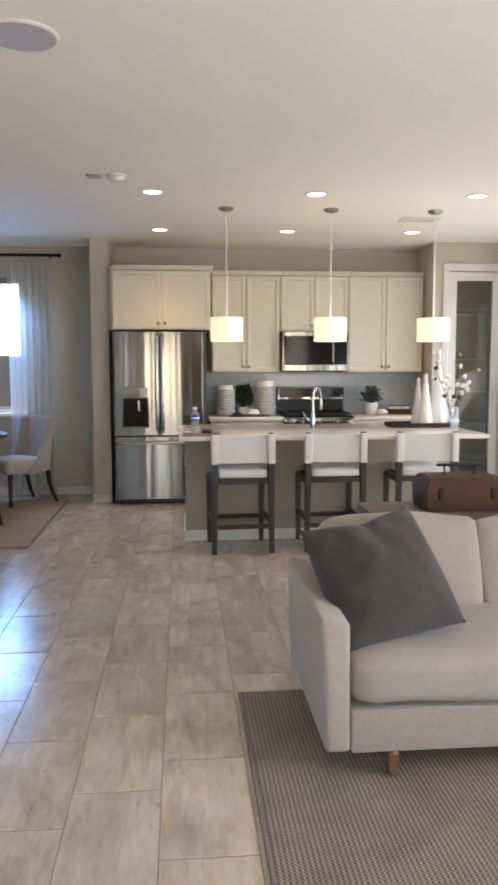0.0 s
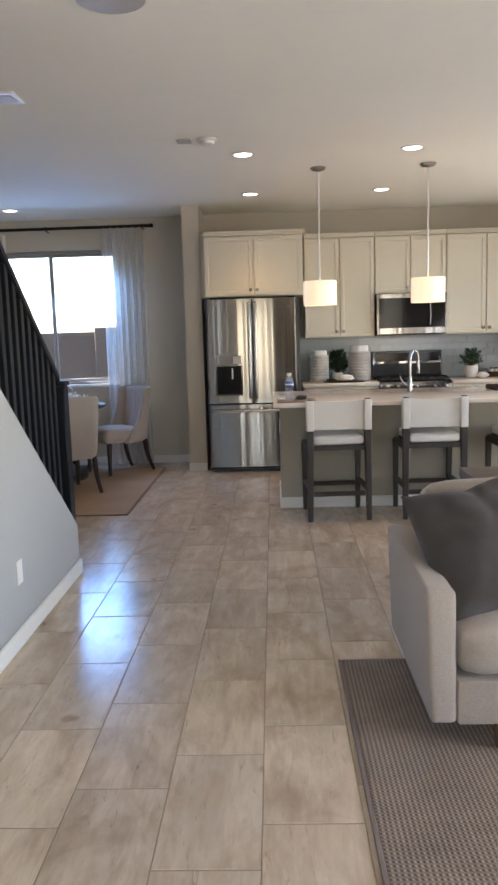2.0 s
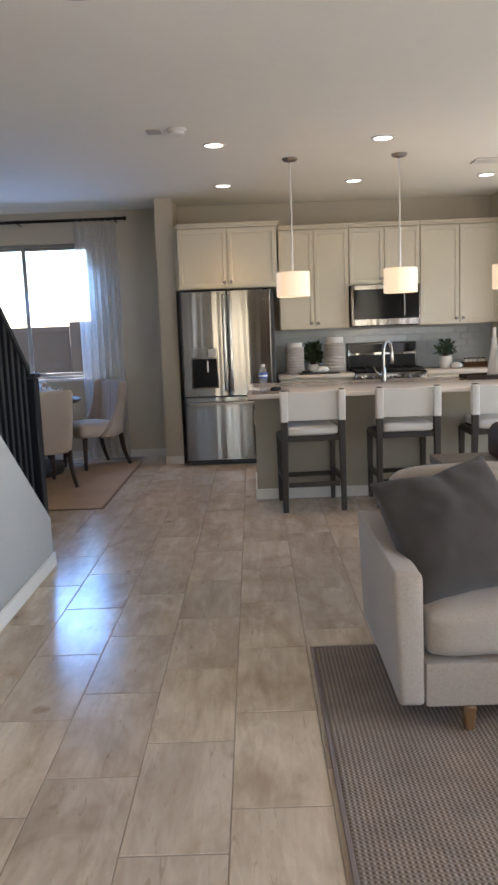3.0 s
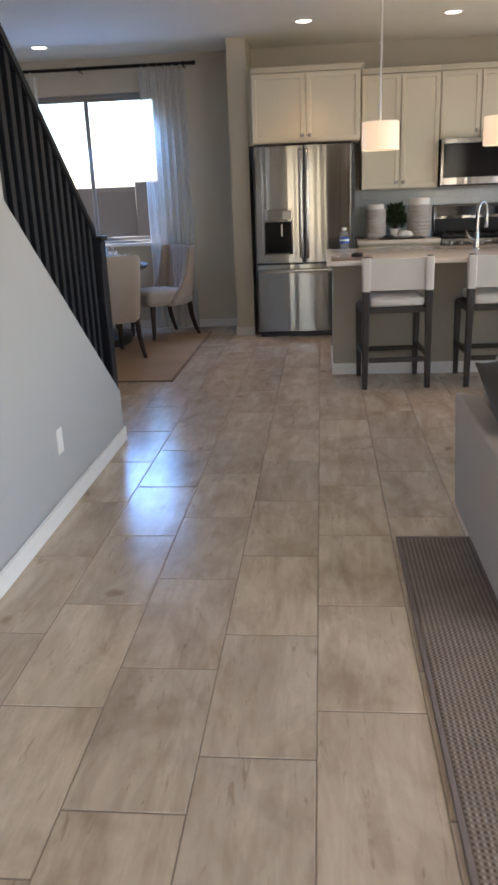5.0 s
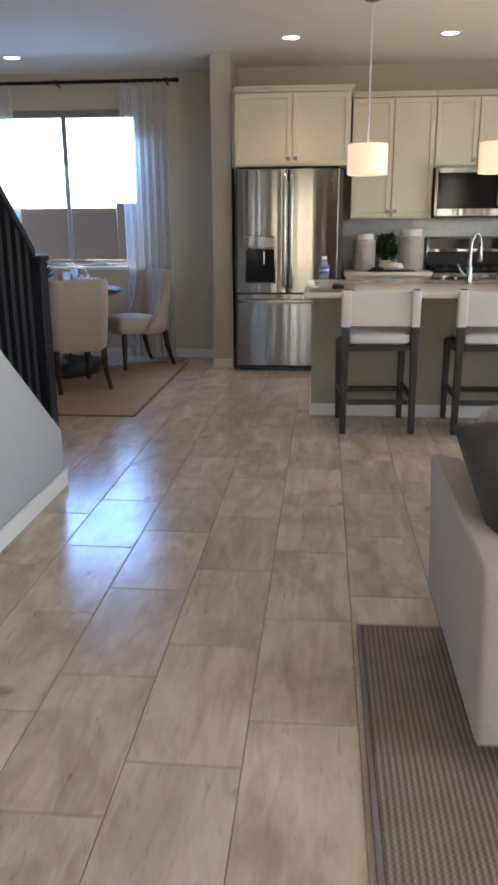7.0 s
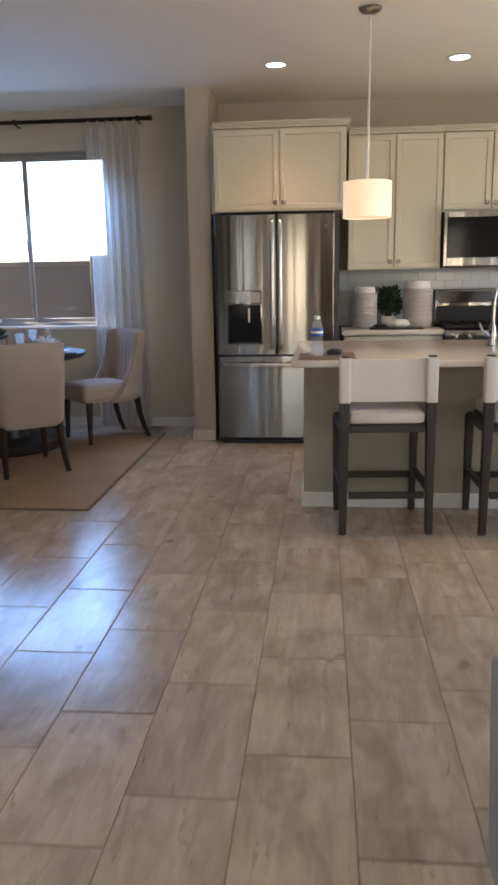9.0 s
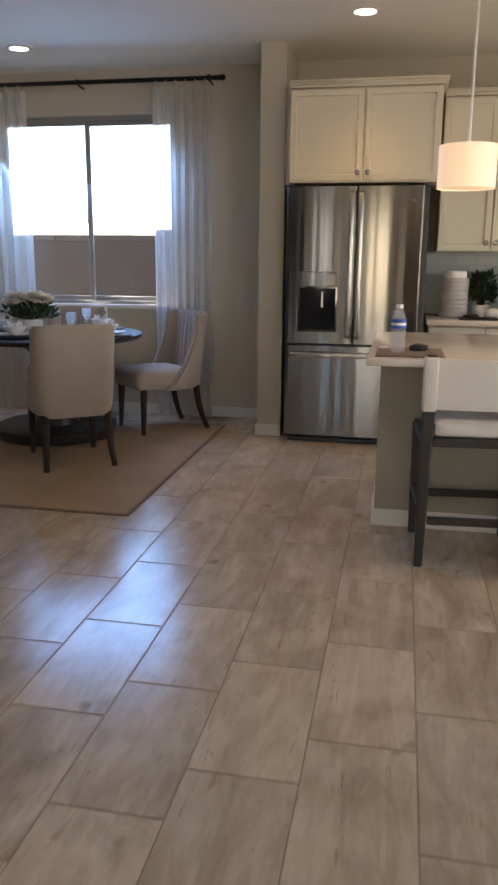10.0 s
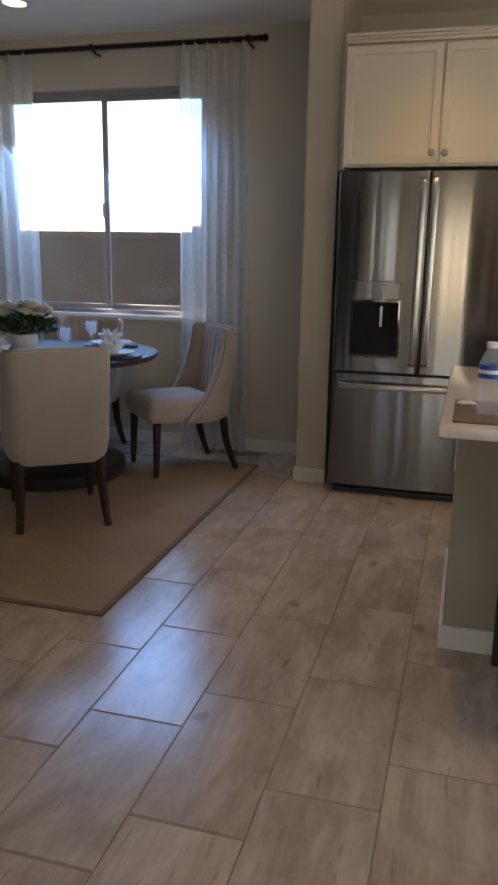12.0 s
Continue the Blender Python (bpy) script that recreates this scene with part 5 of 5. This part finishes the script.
def dining_chair(at, turn):
    """Upholstered chair with a wrapped, sloping back; it faces +y at turn 0."""
    c = thing("dining_chair", "cream linen dining chair with dark tapered legs", "chair", (*at, 0.0095), turn, group="chairs round the dining table")
    part("seat", cushion(-0.225, 0.225, -0.19, 0.29, 0.345, 0.485, 0.04, 0.016, 14), LINEN, c)
    part("seat_skirt", B(-0.215, 0.215, -0.19, 0.272, 0.335, 0.40, 0.02, 2), LINEN, c)

    def shell(off):
        def f(u, v):
            a = 2 * u - 1
            z = 0.325 + 0.575 * v
            side = 0.268 - 0.006 * v
            x = side * math.copysign(1 - (1 - abs(a)) ** 1.9, a)
            x *= 1 - 0.10 * max(0, 1 - v / 0.14) ** 2
            bend = max(0, (abs(a) - 0.35) / 0.65)
            reach = 0.125 + 0.20 * (1 - v) ** 2.6
            y = -0.262 - 0.062 * v ** 1.3 + reach * bend ** 2.4
            nx = -math.copysign(min(1, bend ** 1.3), a)
            x += off * nx
            y += off * (1 - abs(nx) * 0.9)
            z += 0.012 * (1 - a * a) * v
            if off and abs(a) < 0.8:
                y -= 0.010 * (0.5 + 0.5 * math.cos(9 * math.pi * x / side)) ** 3 * min(1, 8 * v * (1 - v))
            return (x, y, z)
        return f
    nu, nv = 60, 14
    bm = bmesh.new()
    grids = []
    for off in (0.0, 0.055):
        fn = shell(off)
        grids.append([[bm.verts.new(fn(i / nu, j / nv)) for j in range(nv + 1)] for i in range(nu + 1)])
    for g in grids:
        for i in range(nu):
            for j in range(nv):
                bm.faces.new((g[i][j], g[i + 1][j], g[i + 1][j + 1], g[i][j + 1]))
    a, b = grids
    for i in range(nu):
        bm.faces.new((a[i][nv], a[i + 1][nv], b[i + 1][nv], b[i][nv]))
        bm.faces.new((a[i][0], b[i][0], b[i + 1][0], a[i + 1][0]))
    for j in range(nv):
        bm.faces.new((a[0][j], a[0][j + 1], b[0][j + 1], b[0][j]))
        bm.faces.new((a[nu][j], b[nu][j], b[nu][j + 1], a[nu][j + 1]))
    bmesh.ops.recalc_face_normals(bm, faces=bm.faces[:])
    sharp = [e for e in bm.edges if e.calc_face_angle(0) > 1.0]
    bmesh.ops.bevel(bm, geom=sharp, offset=0.014, segments=2, affect="EDGES")
    part("backrest", bm, LINEN, c, "curved linen back sloping into the seat")
    for x in (-1, 1):
        bm = bmesh.new()
        taper(bm, (x * 0.205, 0.235, 0.345), (x * 0.21, 0.245, 0.0), 0.044, 0.028)
        part("leg", bm, CHLEG, c)
        bm = bmesh.new()
        tube(bm, [(x * 0.20, -0.215, 0.345), (x * 0.203, -0.235, 0.2), (x * 0.210, -0.268, 0.09), (x * 0.218, -0.308, 0.0)], [0.028, 0.024, 0.021, 0.018], 8)
        part("leg", bm, CHLEG, c)
    return c


def facing(bx, by):
    return math.degrees(math.atan2(TY - by, TX - bx)) - 90


dining_chair((-1.815, 7.445), 36)
dining_chair((-1.53, 8.52), 134)
dining_chair((-2.36, 8.66), 178)
dining_chair((-3.05, 7.75), facing(-3.05, 7.75))

TT = 0.0095 + TZ - 0.0095 + 0.0006


def setting(dx, dy, turn):
    x, y = TX + dx, TY + dy
    ch = thing("charger_plate", "dark round charger plate", "plate", (x, y, TT), group="place settings")
    part("plate", L([(0.10, 0.0), (0.172, 0.006), (0.178, 0.014), (0.17, 0.013), (0.10, 0.006)], 36), NAVY, ch)
    dp = thing("dinner_plate", "cream dinner plate on a dark charger", "plate", (x, y, TT + 0.0145), group="place settings")
    part("plate", L([(0.07, 0.0), (0.125, 0.010), (0.135, 0.018), (0.128, 0.017), (0.07, 0.006)], 32), CANR, dp)
    bw = thing("soup_bowl", "white scalloped bowl on the plate", "bowl", (x, y, TT + 0.0222), group="place settings")
    part("bowl", L([(0.035, 0.0), (0.04, 0.006), (0.075, 0.048), (0.08, 0.06), (0.075, 0.06), (0.06, 0.034), (0.02, 0.012)], 28), WHITEC, bw)
    nk = thing("napkin", "folded pale napkin standing in the bowl", "napkin", (x, y, TT + 0.036), turn, group="place settings")
    bm = bmesh.new()
    for k in range(5):
        a = 2 * math.pi * k / 5
        v = [bm.verts.new(p) for p in ((0, 0, 0.0), (0.05 * math.cos(a - 0.4), 0.05 * math.sin(a - 0.4), 0.035), (0.052 * math.cos(a), 0.052 * math.sin(a), 0.085), (0.05 * math.cos(a + 0.4), 0.05 * math.sin(a + 0.4), 0.035), (0, 0, 0.05))]
        bm.faces.new((v[0], v[1], v[2]))
        bm.faces.new((v[0], v[2], v[3]))
        bm.faces.new((v[1], v[4], v[2]))
        bm.faces.new((v[2], v[4], v[3]))
    part("cloth", bm, STOOLF, nk)


setting(0.47, -0.10, 20)
setting(0.24, 0.36, 60)
setting(-0.08, -0.42, 10)
setting(-0.44, 0.0, 35)
for dx, dy in ((0.20, 0.18), (0.27, -0.27), (-0.28, 0.26)):
    gl = thing("wine_glass", "clear stemmed wine glass on the table", "glass", (TX + dx, TY + dy, TT), group="wine glasses")
    part("bowl", L([(0.034, 0.0), (0.034, 0.002), (0.005, 0.006), (0.004, 0.08), (0.02, 0.092), (0.038, 0.125), (0.036, 0.175), (0.034, 0.175), (0.035, 0.127), (0.016, 0.096), (0.003, 0.092)], 24), GLASSW, gl)
leafy("floral_centrepiece", (TX - 0.16, TY - 0.02, TT), 0.20, 0.16, 520, "low bouquet of cream flowers and green leaves", 9, (0.09, 0.10), 21, 0.06)

# ---- small outdoor planting ----
for i, (x, y, s) in enumerate(((-2.9, 10.25, 0.20), (-1.75, 10.25, 0.24), (-4.2, 10.2, 0.26))):
    leafy("shrub", (x, y, -0.12), s * 1.3, s * 2.2, 300, "low dusty green garden shrub", seed=40 + i, size=0.09, mat_leaf=SHRUB)

# ---- pieces: backsplash, fence blocks, floor tiles ----


def shared(name, bm, material):
    bm.normal_update()
    me = bpy.data.meshes.new(name)
    bm.to_mesh(me)
    bm.free()
    me.materials.append(material)
    return me


def chip(sx, sy, sz, c):
    """A block with its front (-y) edges eased."""
    bm = bmesh.new()
    hx, hz = sx / 2, sz / 2
    a = [bm.verts.new(p) for p in ((-hx, sy, -hz), (hx, sy, -hz), (hx, sy, hz), (-hx, sy, hz))]
    b = [bm.verts.new(p) for p in ((-hx, c, -hz), (hx, c, -hz), (hx, c, hz), (-hx, c, hz))]
    d = [bm.verts.new(p) for p in ((-hx + c, 0, -hz + c), (hx - c, 0, -hz + c), (hx - c, 0, hz - c), (-hx + c, 0, hz - c))]
    for lo, hi in ((a, b), (b, d)):
        for i in range(4):
            j = (i + 1) % 4
            bm.faces.new((lo[i], lo[j], hi[j], hi[i]))
    bm.faces.new(d)
    bm.faces.new(list(reversed(a)))
    return bm


splash = tagged(new("backsplash"), "glossy pale grey subway tile backsplash", "backsplash", kind="structure")
part("grout_bed", B(0.475, 2.918, 9.068, 9.079, 0.9115, 1.384), SPLASHGROUT, splash)
full = shared("tile", chip(0.147, 0.008, 0.072, 0.002), SPLASH)
half = shared("tile", chip(0.0715, 0.008, 0.072, 0.002), SPLASH)
for r in range(6):
    z = 0.9135 + 0.0375 + 0.075 * r
    if z + 0.036 > 1.384:
        continue
    x = 0.478
    if r % 2:
        ob = new("tile", half)
        ob.parent, ob.location = splash, (x + 0.0365, 9.0605, z)
        x += 0.075
    while x + 0.15 < 2.918:
        ob = new("tile", full)
        ob.parent, ob.location = splash, (x + 0.075, 9.0605, z)
        x += 0.15

blk = shared("block", chip(0.394, 0.03, 0.194, 0.004), BLOCK)
cap_blk = shared("cap_block", chip(0.39, 0.06, 0.07, 0.008), BLOCK)
for r in range(8):
    for c in range(14):
        x = -6.8 + 0.4 * c + (0.2 if r % 2 else 0)
        ob = new("block", blk)
        ob.parent, ob.location = fence, (x, FY - 0.018 + 0.004 * ((c * 7 + r * 3) % 3), -0.02 + 0.2 * r)
for c in range(14):
    ob = new("cap_block", cap_blk)
    ob.parent, ob.location = fence, (-6.7 + 0.4 * c, FY - 0.03, 1.512)
part("pilaster", B(-2.19, -1.45, FY - 0.06, FY + 0.22, -0.12, 1.60, 0.01, 1), BLOCK, fence)

PX, PY, STAG = 0.303, 0.5785, 0.196
X0, Y0 = 0.112, 2.763


def tile_bm(bm, x0, x1, y0, y1, c=0.0025):
    lo = [bm.verts.new(p) for p in ((x0, y0, -0.006), (x1, y0, -0.006), (x1, y1, -0.006), (x0, y1, -0.006))]
    mid = [bm.verts.new(p) for p in ((x0, y0, -c), (x1, y0, -c), (x1, y1, -c), (x0, y1, -c))]
    top = [bm.verts.new(p) for p in ((x0 + c, y0 + c, 0), (x1 - c, y0 + c, 0), (x1 - c, y1 - c, 0), (x0 + c, y1 - c, 0))]
    for a, b in ((lo, mid), (mid, top)):
        for i in range(4):
            j = (i + 1) % 4
            bm.faces.new((a[i], a[j], b[j], b[i]))
    bm.faces.new(top)
    return bm


floor_ob = bpy.data.objects["floor"]
GX, GY = 0.0025, 0.0055
plank = shared("tile", tile_bm(bmesh.new(), -PX / 2 + GX / 2, PX / 2 - GX / 2, -PY / 2 + GY / 2, PY / 2 - GY / 2), TILE)
far_bm = bmesh.new()
for k in range(-15, 13):
    x = X0 + PX * (k - 0.5)
    base = Y0 + STAG * k
    for j in range(-16, 18):
        y = base + PY * (j + 0.5)
        if not (-3.1 < y < 9.2 and -4.4 < x < 3.9):
            continue
        inside = -2.0 < x < 1.7 and 1.6 < y < 8.4
        if inside:
            ob = new("tile", plank)
            ob.parent, ob.location = floor_ob, (x, y, 0)
        else:
            tile_bm(far_bm, x - PX / 2 + GX / 2, x + PX / 2 - GX / 2, y - PY / 2 + GY / 2, y + PY / 2 - GY / 2)
ft = part("far_tiles", far_bm, TILE_FAR, floor_ob)
tagged(ft, kind="stuff")
